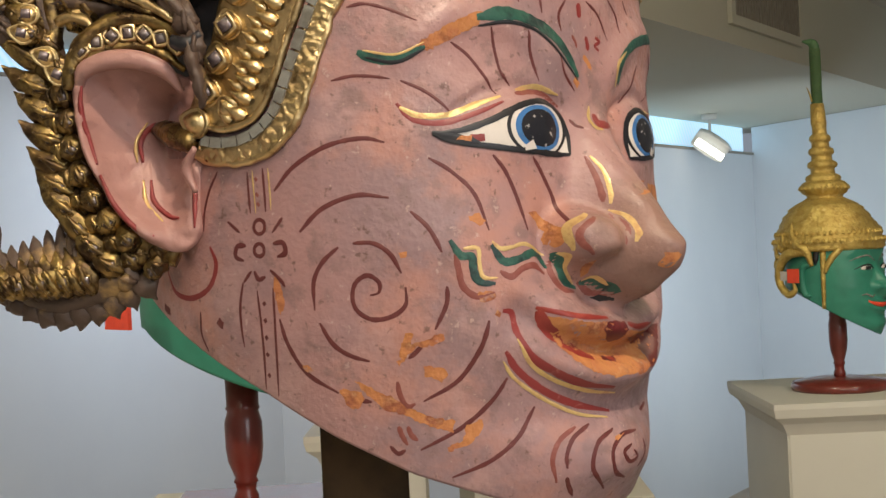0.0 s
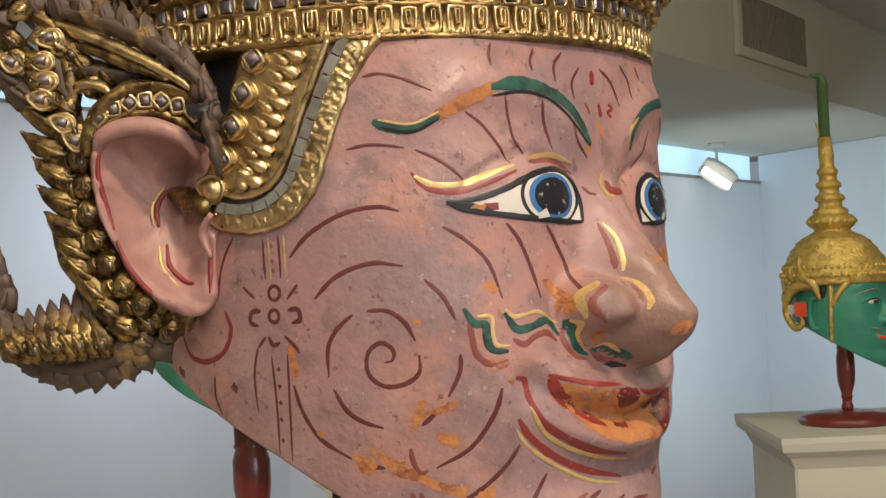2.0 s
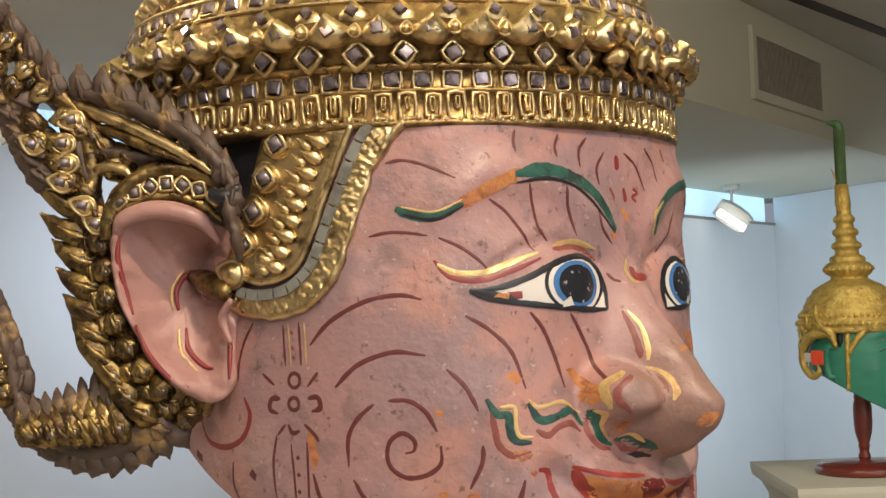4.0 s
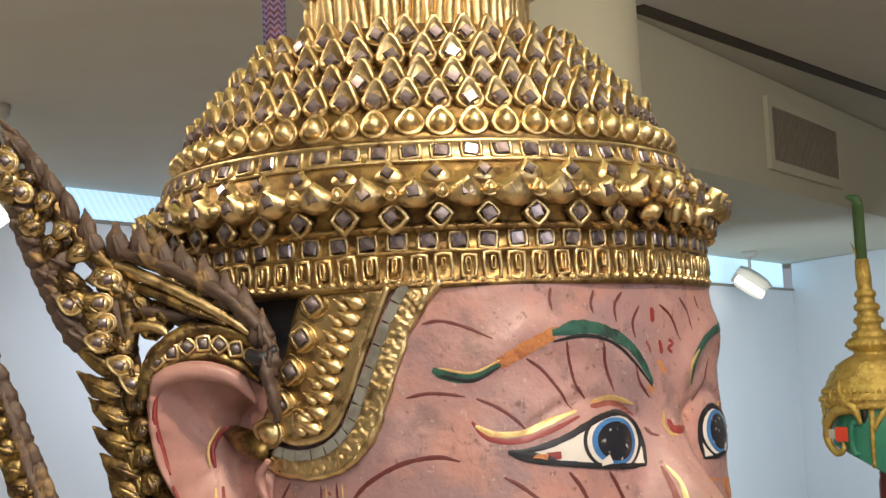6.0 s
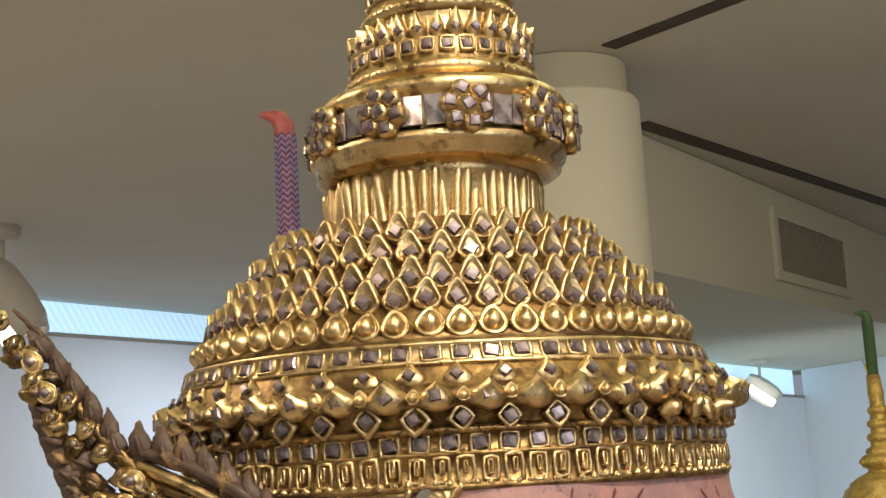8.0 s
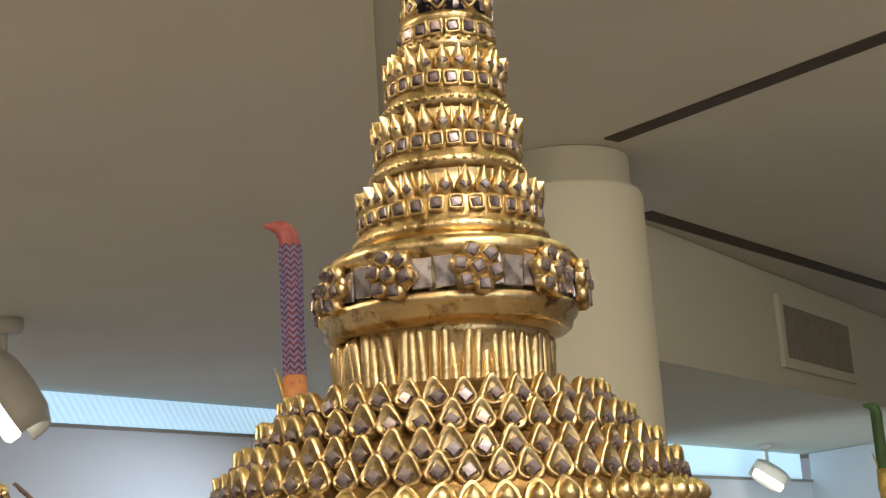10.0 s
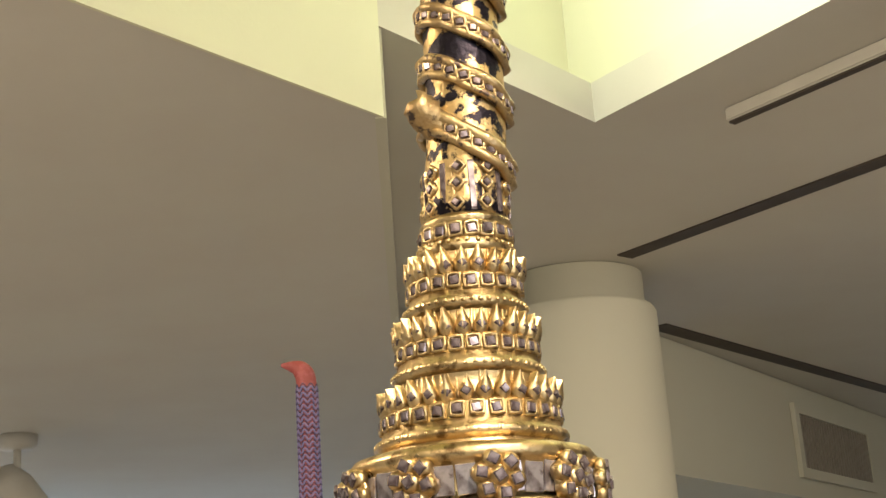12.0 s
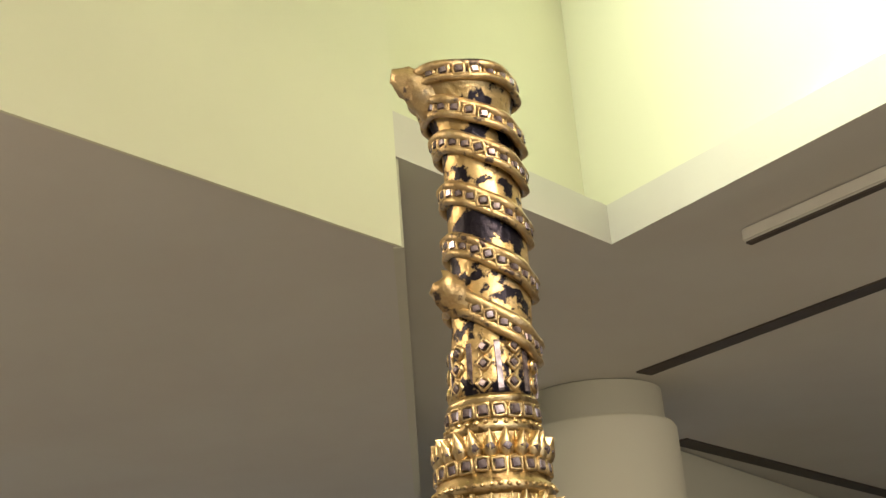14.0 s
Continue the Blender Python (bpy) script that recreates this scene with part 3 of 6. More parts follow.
# ---- the two green masks behind ----
def green_mask(x, y, z, turn, tip, label, lean, end, up, chin, strapped=True):
    root = empty("theatre_mask", pose(x, y, z, 0, 0, turn), label, "mask", "theatre masks")

    def spot(th, w, out=0.0):
        r = float(face_r(th, max(w, -0.1))) * 0.97 + out
        return Vector((r * math.cos(radians(th)), r * math.sin(radians(th)), w))

    bm = bmesh.new()
    n, k = 120, 48
    rows = []
    for j in range(k):
        row = []
        for i in range(n):
            th = -180 + 360 * i / n
            foot = chin - chin * min(abs(th) / 110, 1) ** 1.15
            row.append(bm.verts.new(spot(th, foot + (0.105 - foot) * j / (k - 1))))
        rows.append(row)
    for lo, hi in zip(rows, rows[1:]):
        for i in range(n):
            bm.faces.new((lo[i], lo[(i + 1) % n], hi[(i + 1) % n], hi[i]))
    bm.faces.new(rows[0][::-1])
    part("face", bm, JADE, root, "smooth bright green painted face")
    for s in (-1, 1):
        def line(pts, radii, name, mat, label="", out=0.0):
            return part(name, rope([spot(s * a, w, out) for a, w in pts], radii, 16, 8), mat, root, label)

        eye = line([(9, 0.036), (15, 0.041), (24, 0.041), (32, 0.037)], [0.001, 0.0055, 0.0055, 0.001], "eye", WHITE, "white painted eye", -0.0035)
        part("pupil", rope([spot(s * 16, 0.041, 0.001), spot(s * 22, 0.041, 0.001)], [0.0038, 0.0042, 0.0038], 6, 10), BLACK, eye, "dark painted pupil")
        line([(7, 0.039), (14, 0.0475), (24, 0.047), (35, 0.039)], [0.0008, 0.0018, 0.0018, 0.0008], "lid_line", BLACK)
        line([(5, 0.056), (15, 0.068), (27, 0.066), (40, 0.058)], [0.001, 0.0022, 0.0022, 0.001], "eyebrow", PLATE, "pale painted eyebrow")
        line([(10, -0.018), (16, -0.022), (22, -0.016), (28, -0.018)], [0.001, 0.0022, 0.002, 0.001], "moustache", PLATE, "pale painted moustache line")
        if not strapped:
            t = part("tag", box(-0.025, 0.025, -0.002, 0.002, -0.018, 0.018), TAGRED, root, "small bright red tag", False)
            t.matrix_local = pose(-0.012, s * 0.143, 0.02, 0, 0, 8 * s)
            continue
        # gilded strap before the ear, widening under the crown
        line([(68, 0.082), (68.5, 0.04), (69, 0.0), (70, -0.044)], [0.007, 0.0055, 0.005, 0.0045], "strap", BRIGHTGOLD, "gilded strap before the ear")
        line([(44, 0.092), (52, 0.080), (60, 0.062), (67, 0.035)], [0.006, 0.0075, 0.0075, 0.005], "strap", BRIGHTGOLD)
        line([(75, 0.088), (77, 0.066), (77, 0.05)], [0.007, 0.008, 0.003], "dark_gap", JETBLACK, "black gap under the crown", -0.003)
        line([(84, 0.052), (93, 0.05), (97, 0.02), (93, -0.012), (85, -0.014)], [0.006, 0.009, 0.009, 0.008, 0.004], "ear", JADE)
        # scrolled gilded ornament round the back of the ear
        f = bmesh.new()
        rope([spot(s * a, w, o) for a, w, o in ((84, 0.075, 0.006), (95, 0.082, 0.01), (112, 0.075, 0.016), (124, 0.045, 0.02), (124, 0.01, 0.02), (112, -0.012, 0.016), (102, -0.002, 0.014), (104, 0.016, 0.014))],
             [0.006, 0.011, 0.012, 0.010, 0.009, 0.009, 0.006, 0.002], 40, 8, f)
        rope([spot(s * a, w, o) for a, w, o in ((80, 0.05, 0.008), (86, 0.085, 0.012), (96, 0.098, 0.012), (104, 0.125, 0.012), (106, 0.148, 0.008))], [0.004, 0.010, 0.013, 0.008, 0.001], 24, 8, f)
        for a, w, d in ((126, 0.07, 0.03), (128, 0.045, 0.028), (127, 0.02, 0.024), (118, 0.085, 0.03), (110, 0.095, 0.03)):
            rope([spot(s * a, w, 0.016), spot(s * (a + 5), w + 0.008, 0.02), spot(s * (a + 6), w + d, 0.02)], [0.008, 0.006, 0.001], 8, 6, f)
        part("ear_ornament", f, BRIGHTGOLD, root, "gilded flame ornament behind the ear")
        for a, mat, wide in ((99, TAGRED, 0.0155), (113, WHITE, 0.010)):
            t = part("tag", box(-wide, wide, -0.0015, 0.0015, -wide, wide), mat, root, "small bright red tag" if mat is TAGRED else "small white tag", False)
            c = spot(s * a, 0.03, 0.024)
            t.matrix_local = pose(c.x, c.y, c.z, 0, 0, s * (a + 90))
    bm = rope([spot(a, -0.040 + 0.00002 * a * a, 0.0) for a in (-20, -10, 0, 10, 20)], [0.002, 0.006, 0.007, 0.006, 0.002], 20, 8)
    part("lips", bm, TAGRED, root, "red painted lips")
    f = lambda h: lean * max(h - 0.1, 0)
    g = lambda h: 0.0
    tiers = [(0.116, 0.082), (0.121, 0.088), (0.119, 0.094), (0.123, 0.100), (0.1235, 0.108), (0.117, 0.112), (0.118, 0.118), (0.113, 0.124), (0.114, 0.129), (0.106, 0.137), (0.107, 0.142), (0.096, 0.155), (0.097, 0.159),
             (0.082, 0.172), (0.083, 0.176), (0.064, 0.189), (0.046, 0.198), (0.040, 0.202), (0.041, 0.207), (0.050, 0.212), (0.054, 0.220), (0.054, 0.227), (0.047, 0.236), (0.040, 0.239)]
    h = 0.238
    for r in (0.040, 0.034, 0.029, 0.024):
        tiers += [(r * 0.94, h + 0.002), (r, h + 0.007), (r * 0.94, h + 0.013), (r * 0.68, h + 0.018), (r * 0.66, h + 0.029)]
        h += 0.03
    tiers += [(0.0165, h + 0.006), (0.018, h + 0.012), (0.015, h + up + 0.005)]
    part("crown", lathe(tiers, 64, f, g, 0.05), BRIGHTGOLD, root, "tiered bright gold crown with a tall spire")
    for r, w, count in ((0.1225, 0.104, 60), (0.1155, 0.121, 56), (0.053, 0.223, 26)):
        bm = bmesh.new()
        for i in range(count):
            a = 2 * math.pi * i / count
            knob = lathe([(0.0042, -0.004), (0.0046, 0.0), (0.0015, 0.006)], 6)
            join(bm, knob, Matrix.Translation((f(w) + r * math.cos(a), r * math.sin(a), w)))
            knob.free()
        tagged(part("beading", bm, BRIGHTGOLD, root, "row of small gilded knobs"), kind="stuff")
    top, at = h + up, f(h + up)
    out = Vector((-math.cos(radians(turn)), math.sin(radians(turn)))) * 0.022
    pts = [(at, 0, top - 0.01), (at, 0, top + end * 0.45), (at, 0, top + end * 0.88), (at + out.x * 0.3, out.y * 0.3, top + end * 0.985), (at + out.x * 1.25, out.y * 1.25, top + end * 1.02)]
    cord = part("spire_tip", rope(pts, [0.0118, 0.0118, 0.0114, 0.0105, 0.002], 40, 14), tip[0], root, "braided cord tip with a bent end")
    leaf = rope([(at + out.x * 0.5, out.y * 0.5, top + 0.01), (at + out.x * 0.75, out.y * 0.75, top + 0.03), (at + out.x, out.y, top + 0.045)], [0.006, 0.005, 0.0005], 10, 6, flat=0.4)
    part("spire_leaf", leaf, BRIGHTGOLD, root, "small gilded leaf on the spire")
    first = 0.035 if tip[1] is MAUVE else 0.0
    if first:
        part("sleeve", lathe([(0.0128, top - 0.012), (0.0132, top + 0.01), (0.0126, top + first)], 20, at, 0.0, 0.06), ORANGE, cord, "worn orange wrapping under the braid")
    for i in range(int((end * 0.92 - first) / 0.0068)):
        zc = top + first + 0.002 + i * 0.0068
        for q0, mat in ((0, tip[1]), (1, tip[2])):
            bm = rope([(at + 0.0119 * math.cos(radians(-40) + 0.3926 * q), 0.0119 * math.sin(radians(-40) + 0.3926 * q), zc + 0.0034 * q0 + (0.003 if q % 2 else -0.002)) for q in range(17)],
                      [0.0011 if q0 == 0 else 0.0006] * 2, 66, 5)
            part("braid", bm, mat, cord)
    return root


DARKBLUE = material("dark_blue_cord", (0.03, 0.028, 0.075), 0.6, spots=[((0.07, 0.05, 0.12), 120, 0.45, 0.7, 0.6)])
OLIVE = material("olive_cord", (0.10, 0.14, 0.045), 0.6, spots=[((0.05, 0.08, 0.03), 120, 0.45, 0.7, 0.7)])
green_mask(0.864, 2.5, 1.465, -44, (CORDGREEN, CORDGREEN, OLIVE), "bright green theatre mask with a tiered gold crown", -0.04, 0.145, 0.052, -0.108)
green_mask(-0.206, 0.85, 1.53, -41, (PINKROPE, MAUVE, DARKBLUE), "green theatre mask with a pink and mauve braided spire tip", 0.035, 0.2, 0.02, -0.085, False)
# ---- the pink theatre mask ----
BASE = 1.5
mask = empty("pink_theatre_mask", pose(0, 0, BASE), "pink painted papier-mache theatre mask with a tall gilded jewelled crown", "mask", "theatre masks")
TURN = pose(0, 0, LEVEL - BASE, 0, 0, PHI)


def skin(th, w, up=0.0):
    return TURN @ on_face(th, w, up)


TOP_W = 0.1005
bm = bmesh.new()
rows = []
N, K = 480, 160
for j in range(K):
    row = []
    for i in range(N):
        th = -180 + 360 * i / N
        low = float(face_low(th))
        row.append(bm.verts.new(skin(th, low + (TOP_W - low) * j / (K - 1))))
    rows.append(row)
for lo, hi in zip(rows, rows[1:]):
    for i in range(N):
        bm.faces.new((lo[i], lo[(i + 1) % N], hi[(i + 1) % N], hi[i]))
face = part("face", bm, FACE, mask, "worn pink painted face with fine wrinkle lines")
solid = face.modifiers.new("thick", "SOLIDIFY")
solid.thickness, solid.offset = 0.004, -1.0

# wooden post under the mask
post = tagged(new("mask_post", mesh_of(box(-0.0185, 0.0185, -0.0185, 0.0185, 0.0, 0.3, 0.002), "mask_post", POSTWOOD, False)), "square dark brown wooden post holding up the mask", "mask stand")
post.matrix_world = pose(-0.0105, 0.0, 1.3, 0, 0, 4)


# ---- crown ----
def axis_x(z):
    return lerp(z + BASE, [1.73, 1.76, 1.80, 1.828, 1.845, 1.875, 1.94, 2.0, 2.04, 2.1, 2.125, 2.16], [0, -0.003, -0.003, -0.0005, 0.003, 0.005, 0.0065, 0.0115, 0.014, 0.014, 0.010, 0.005])


def axis_y(z):
    return lerp(z + BASE, [1.74, 1.80, 1.83, 1.86, 1.9], [0.0, -0.006, -0.012, -0.018, -0.022])


def turned(name, profile, label="", mat=GOLD, n=96, wob=0.015):
    return part(name, lathe([(r, z - BASE) for r, z in profile], n, axis_x, axis_y, wob), mat, mask, label)


def petal(W, H, D, curl=0.25):
    """A pointed lotus petal standing on the origin, bulging along x."""
    bm = bmesh.new()
    rows = []
    for v, q in ((0, 0.5), (0.15, 0.85), (0.32, 1.0), (0.52, 0.84), (0.72, 0.48), (0.88, 0.2), (1.0, 0.03)):
        rows.append([bm.verts.new((D * (q * (1 - u * u) + 0.12) + curl * D * v * v, W * q * u, H * v)) for u in (-1, -0.62, 0, 0.62, 1)])
    back = [[bm.verts.new((-0.001, r[0].co.y, r[0].co.z)), bm.verts.new((-0.001, r[-1].co.y, r[-1].co.z))] for r in rows]
    for k in range(len(rows) - 1):
        a, b = rows[k], rows[k + 1]
        for i in range(4):
            bm.faces.new((a[i], a[i + 1], b[i + 1], b[i]))
        bm.faces.new((back[k][0], a[0], b[0], back[k + 1][0]))
        bm.faces.new((a[-1], back[k][1], back[k + 1][1], b[-1]))
    return bm


def drop_shape(R, H, D):
    """A smooth gilded tear drop inside a raised rim."""
    bm = bmesh.new()
    rings = []
    for q, x in ((1.0, 0), (1.0, 0.35), (0.86, 0.42), (0.78, 0.25), (0.7, 0.45), (0.5, 0.85), (0.22, 1.0)):
        ring = []
        for i in range(14):
            a = 2 * math.pi * i / 14
            up = math.sin(a)
            ring.append(bm.verts.new((D * x, R * q * math.cos(a) * (1 - 0.5 * max(up, 0) ** 1.5), H * 0.42 + q * (up * 0.58 if up > 0 else up * 0.42) * H)))
        rings.append(ring)
    for lo, hi in zip(rings, rings[1:]):
        for i in range(14):
            bm.faces.new((lo[i], lo[(i + 1) % 14], hi[(i + 1) % 14], hi[i]))
    bm.faces.new(rings[-1])
    return bm


def jewel_leaf(R, H, D):
    """A pointed gilded setting: a raised rim round a hollow for the stone, its tip curling out."""
    bm = bmesh.new()
    rings = []
    for q, x in ((1.0, -0.4), (1.0, 0.45), (0.9, 0.85), (0.76, 0.9), (0.62, 0.55), (0.5, 0.5)):
        ring = []
        for i in range(16):
            a = 2 * math.pi * i / 16 + math.pi / 2
            up = max(math.sin(a), 0.0)
            z = H * 0.34 + q * H * (0.66 * up ** 1.5 if up > 0 else 0.34 * math.sin(a))
            ring.append(bm.verts.new((D * x + 0.55 * D * (z / H) ** 2, R * q * math.cos(a) * (1 - 0.35 * up), z)))
        rings.append(ring)
    for lo, hi in zip(rings, rings[1:]):
        for i in range(16):
            bm.faces.new((lo[i], lo[(i + 1) % 16], hi[(i + 1) % 16], hi[i]))
    bm.faces.new(rings[-1])
    return bm


def flute_shape(W, H, D):
    """A half-round upright reed with a rounded top."""
    bm = bmesh.new()
    rows = [[bm.verts.new((D * q * math.sin(math.pi * k / 6), -W * q * math.cos(math.pi * k / 6), H * v)) for k in range(7)] for v, q in ((0, 1), (0.85, 1), (0.95, 0.8), (1, 0.3))]
    for a, b in zip(rows, rows[1:]):
        for i in range(6):
            bm.faces.new((a[i], a[i + 1], b[i + 1], b[i]))
    bm.faces.new(rows[-1])
    return bm


def tablet(w, h, d, bevel=0.22):
    """A cut glass plate: low truncated pyramid facing x."""
    bm = bmesh.new()
    a = [bm.verts.new((0, y * w / 2, z * h / 2)) for y, z in ((-1, -1), (1, -1), (1, 1), (-1, 1))]
    b = [bm.verts.new((d * 0.5, y * w / 2, z * h / 2)) for y, z in ((-1, -1), (1, -1), (1, 1), (-1, 1))]
    c = [bm.verts.new((d, y * w / 2 * (1 - bevel), z * h / 2 * (1 - bevel))) for y, z in ((-1, -1), (1, -1), (1, 1), (-1, 1))]
    for lo, hi in ((a, b), (b, c)):
        for i in range(4):
            bm.faces.new((lo[i], lo[(i + 1) % 4], hi[(i + 1) % 4], hi[i]))
    bm.faces.new(c)
    return bm


def collet(w, h, d, t=0.0012):
    """A raised gold frame round a stone."""
    bm = bmesh.new()
    rings = []
    for e, x in ((t, 0), (t, d * 0.8), (t * 0.4, d), (0, d * 0.7), (0, d * 0.2)):
        rings.append([bm.verts.new((x, y * (w / 2 + e), z * (h / 2 + e))) for y, z in ((-1, -1), (0, -1.1), (1, -1), (1.08, 0), (1, 1), (0, 1.1), (-1, 1), (-1.08, 0))])
    for lo, hi in zip(rings, rings[1:]):
        for i in range(8):
            bm.faces.new((lo[i], lo[(i + 1) % 8], hi[(i + 1) % 8], hi[i]))
    bm.faces.new(rings[-1])
    return bm


rnd = random.Random(4)
FRONT = radians(-80)


def seat(a, r, z, lean, spin=0.0):
    """The pose of a piece on the crown at angle a: x outwards, tipped back by lean degrees."""
    zl = z - BASE
    return Matrix.Translation((float(axis_x(zl)), float(axis_y(zl)), 0)) @ pose(r * math.cos(a), r * math.sin(a), zl, 0, 0, math.degrees(a)) @ pose(0, 0, 0, 0, -lean, 0) @ pose(0, 0, 0, spin, 0, 0)


def row_of(name, n, r, z, lean, shape, mat, parent, spin=0.0, phase=0.0, jitter=0.03, arc=115):
    """Alike pieces round the crown: those on the near side one by one, the far ones in one mesh."""
    me = mesh_of(shape, name, mat, name not in ("stone", "panel", "strip"))
    far = bmesh.new()
    src = bmesh.new()
    src.from_mesh(me)
    for i in range(n):
        a = 2 * math.pi * (i + phase) / n
        q = 1 + rnd.uniform(-jitter, jitter)
        m = seat(a + rnd.uniform(-0.03, 0.03) * 2 * math.pi / n, r, z + rnd.uniform(-0.0003, 0.0003), lean + rnd.uniform(-5, 5), spin + rnd.uniform(-1, 1) * (14 if name == "stone" else 5)) @ Matrix.Diagonal((1, q, q, 1))
        if abs((a - FRONT + math.pi) % (2 * math.pi) - math.pi) < radians(arc):
            ob = new(name, me)
            ob.parent = parent
            ob.matrix_local = m
        else:
            join(far, src, m)
    src.free()
    if len(far.verts):
        tagged(part(name + "_row", far, mat, parent), kind="stuff")
    else:
        far.free()


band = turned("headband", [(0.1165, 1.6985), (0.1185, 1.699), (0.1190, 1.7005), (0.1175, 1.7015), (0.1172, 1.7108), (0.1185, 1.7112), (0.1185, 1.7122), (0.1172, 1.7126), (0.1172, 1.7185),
                           (0.1195, 1.7188), (0.1212, 1.7198), (0.1205, 1.7212), (0.118, 1.7218)], "embossed gilded headband", SHADEGOLD, wob=0.006)
row_of("stone", 68, 0.1176, 1.7156, 0, tablet(0.0052, 0.0048, 0.0012), GEM, band, phase=0.3)
row_of("collet", 68, 0.1168, 1.7156, 0, collet(0.0052, 0.0048, 0.0017), GOLD, band, phase=0.3)
row_of("boss", 84, 0.1168, 1.7063, 0, collet(0.0042, 0.0072, 0.0021), GOLD, band, jitter=0.1)
row_of("boss", 84, 0.1168, 1.7070, 0, collet(0.0009, 0.0040, 0.0026, 0.0006), GOLD, band, jitter=0.2)
row_of("bead", 150, 0.1183, 1.7000, 0, drop_shape(0.0016, 0.003, 0.0014), GOLD, band, jitter=0.15)
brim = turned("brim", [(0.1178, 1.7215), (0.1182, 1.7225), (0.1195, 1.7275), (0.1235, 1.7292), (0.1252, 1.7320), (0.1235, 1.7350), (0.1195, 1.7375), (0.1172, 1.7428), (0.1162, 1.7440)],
              "wide gilded lotus brim of the crown", SHADEGOLD, wob=0.01)
row_of("petal", 44, 0.1185, 1.7270, -160, petal(0.0075, 0.0095, 0.004), GOLD, brim, jitter=0.08)
row_of("stone", 44, 0.1222, 1.7243, 0, tablet(0.0046, 0.0046, 0.0014), GEM, brim, phase=0.5, spin=30)
row_of("collet", 44, 0.1200, 1.7243, 0, collet(0.0050, 0.0050, 0.0026, 0.0016), GOLD, brim, phase=0.5, spin=45, jitter=0.12)
row_of("lobe", 44, 0.1252, 1.7296, 0, drop_shape(0.0030, 0.0062, 0.0036), GOLD, brim, phase=0.5, jitter=0.12)
row_of("petal", 44, 0.1225, 1.7275, -25, petal(0.0080, 0.0115, 0.0046, 0.7), GOLD, brim, jitter=0.08)
row_of("stone", 44, 0.1280, 1.7322, 5, tablet(0.0043, 0.0043, 0.0018), GEM, brim, spin=20)
row_of("collet", 44, 0.1264, 1.7322, 5, collet(0.0044, 0.0044, 0.0022, 0.0006), GOLD, brim, spin=20)
row_of("petal", 44, 0.1185, 1.7350, 20, petal(0.0068, 0.0100, 0.0032, 0.5), GOLD, brim, phase=0.5, jitter=0.08)
row_of("stone", 44, 0.1210, 1.7402, 22, tablet(0.0038, 0.0038, 0.0014), GEM, brim, phase=0.5, spin=45)
belt = turned("belt", [(0.1162, 1.7440), (0.1168, 1.7448), (0.1150, 1.7460), (0.1132, 1.7508), (0.1142, 1.7515), (0.1138, 1.7528), (0.1115, 1.7532)], "gilded belt set with square stones", wob=0.006)
row_of("stone", 64, 0.1142, 1.7484, 18, tablet(0.0056, 0.0046, 0.0012), GEM, belt)
row_of("collet", 64, 0.1132, 1.7484, 18, collet(0.0056, 0.0046, 0.0017), GOLD, belt)
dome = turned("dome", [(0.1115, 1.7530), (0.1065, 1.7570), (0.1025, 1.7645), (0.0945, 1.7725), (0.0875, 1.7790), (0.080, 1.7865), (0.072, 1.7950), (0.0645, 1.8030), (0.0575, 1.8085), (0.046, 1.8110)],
              "gilded bell-shaped dome of overlapping petals", SHADEGOLD, wob=0.008)
row_of("drop", 56, 0.1075, 1.7540, 22, drop_shape(0.0059, 0.0132, 0.0064), GOLD, dome, jitter=0.05)
for count, r, z, size, ph in ((54, 0.0985, 1.7655, 1.0, 0.5), (50, 0.0905, 1.7745, 1.0, 0.0), (44, 0.0800, 1.7860, 1.0, 0.5), (40, 0.0700, 1.7965, 0.95, 0.0)):
    row_of("petal", count, r + 0.0012, z - 0.0008, 14, jewel_leaf(0.0063 * size, 0.0145 * size, 0.0038), GOLD, dome, phase=ph, jitter=0.08)
    row_of("stone", count, r + 0.0034, z + 0.0044, 12, tablet(0.0050 * size, 0.0050 * size, 0.0020), GEM, dome, phase=ph, spin=45)
neck = turned("neck", [(0.0465, 1.806), (0.0445, 1.812), (0.044, 1.830), (0.046, 1.8335)], "fluted gilded neck")
row_of("flute", 66, 0.0458, 1.8085, 0, flute_shape(0.0024, 0.0245, 0.0028), GOLD, neck, jitter=0.08)
ring = turned("flower_ring", [(0.046, 1.8325), (0.0525, 1.8335), (0.0548, 1.8355), (0.0545, 1.8385), (0.0562, 1.840), (0.0566, 1.8435), (0.0545, 1.8445), (0.0535, 1.845), (0.0535, 1.8595),
                              (0.0545, 1.860), (0.0556, 1.8635), (0.053, 1.867), (0.046, 1.8685)], "heavy gilded ring with flowers and mirror panels", wob=0.008)
row_of("panel", 36, 0.0537, 1.8522, 0, tablet(0.0086, 0.0128, 0.0011, 0.06), MIRROR, ring, arc=120)
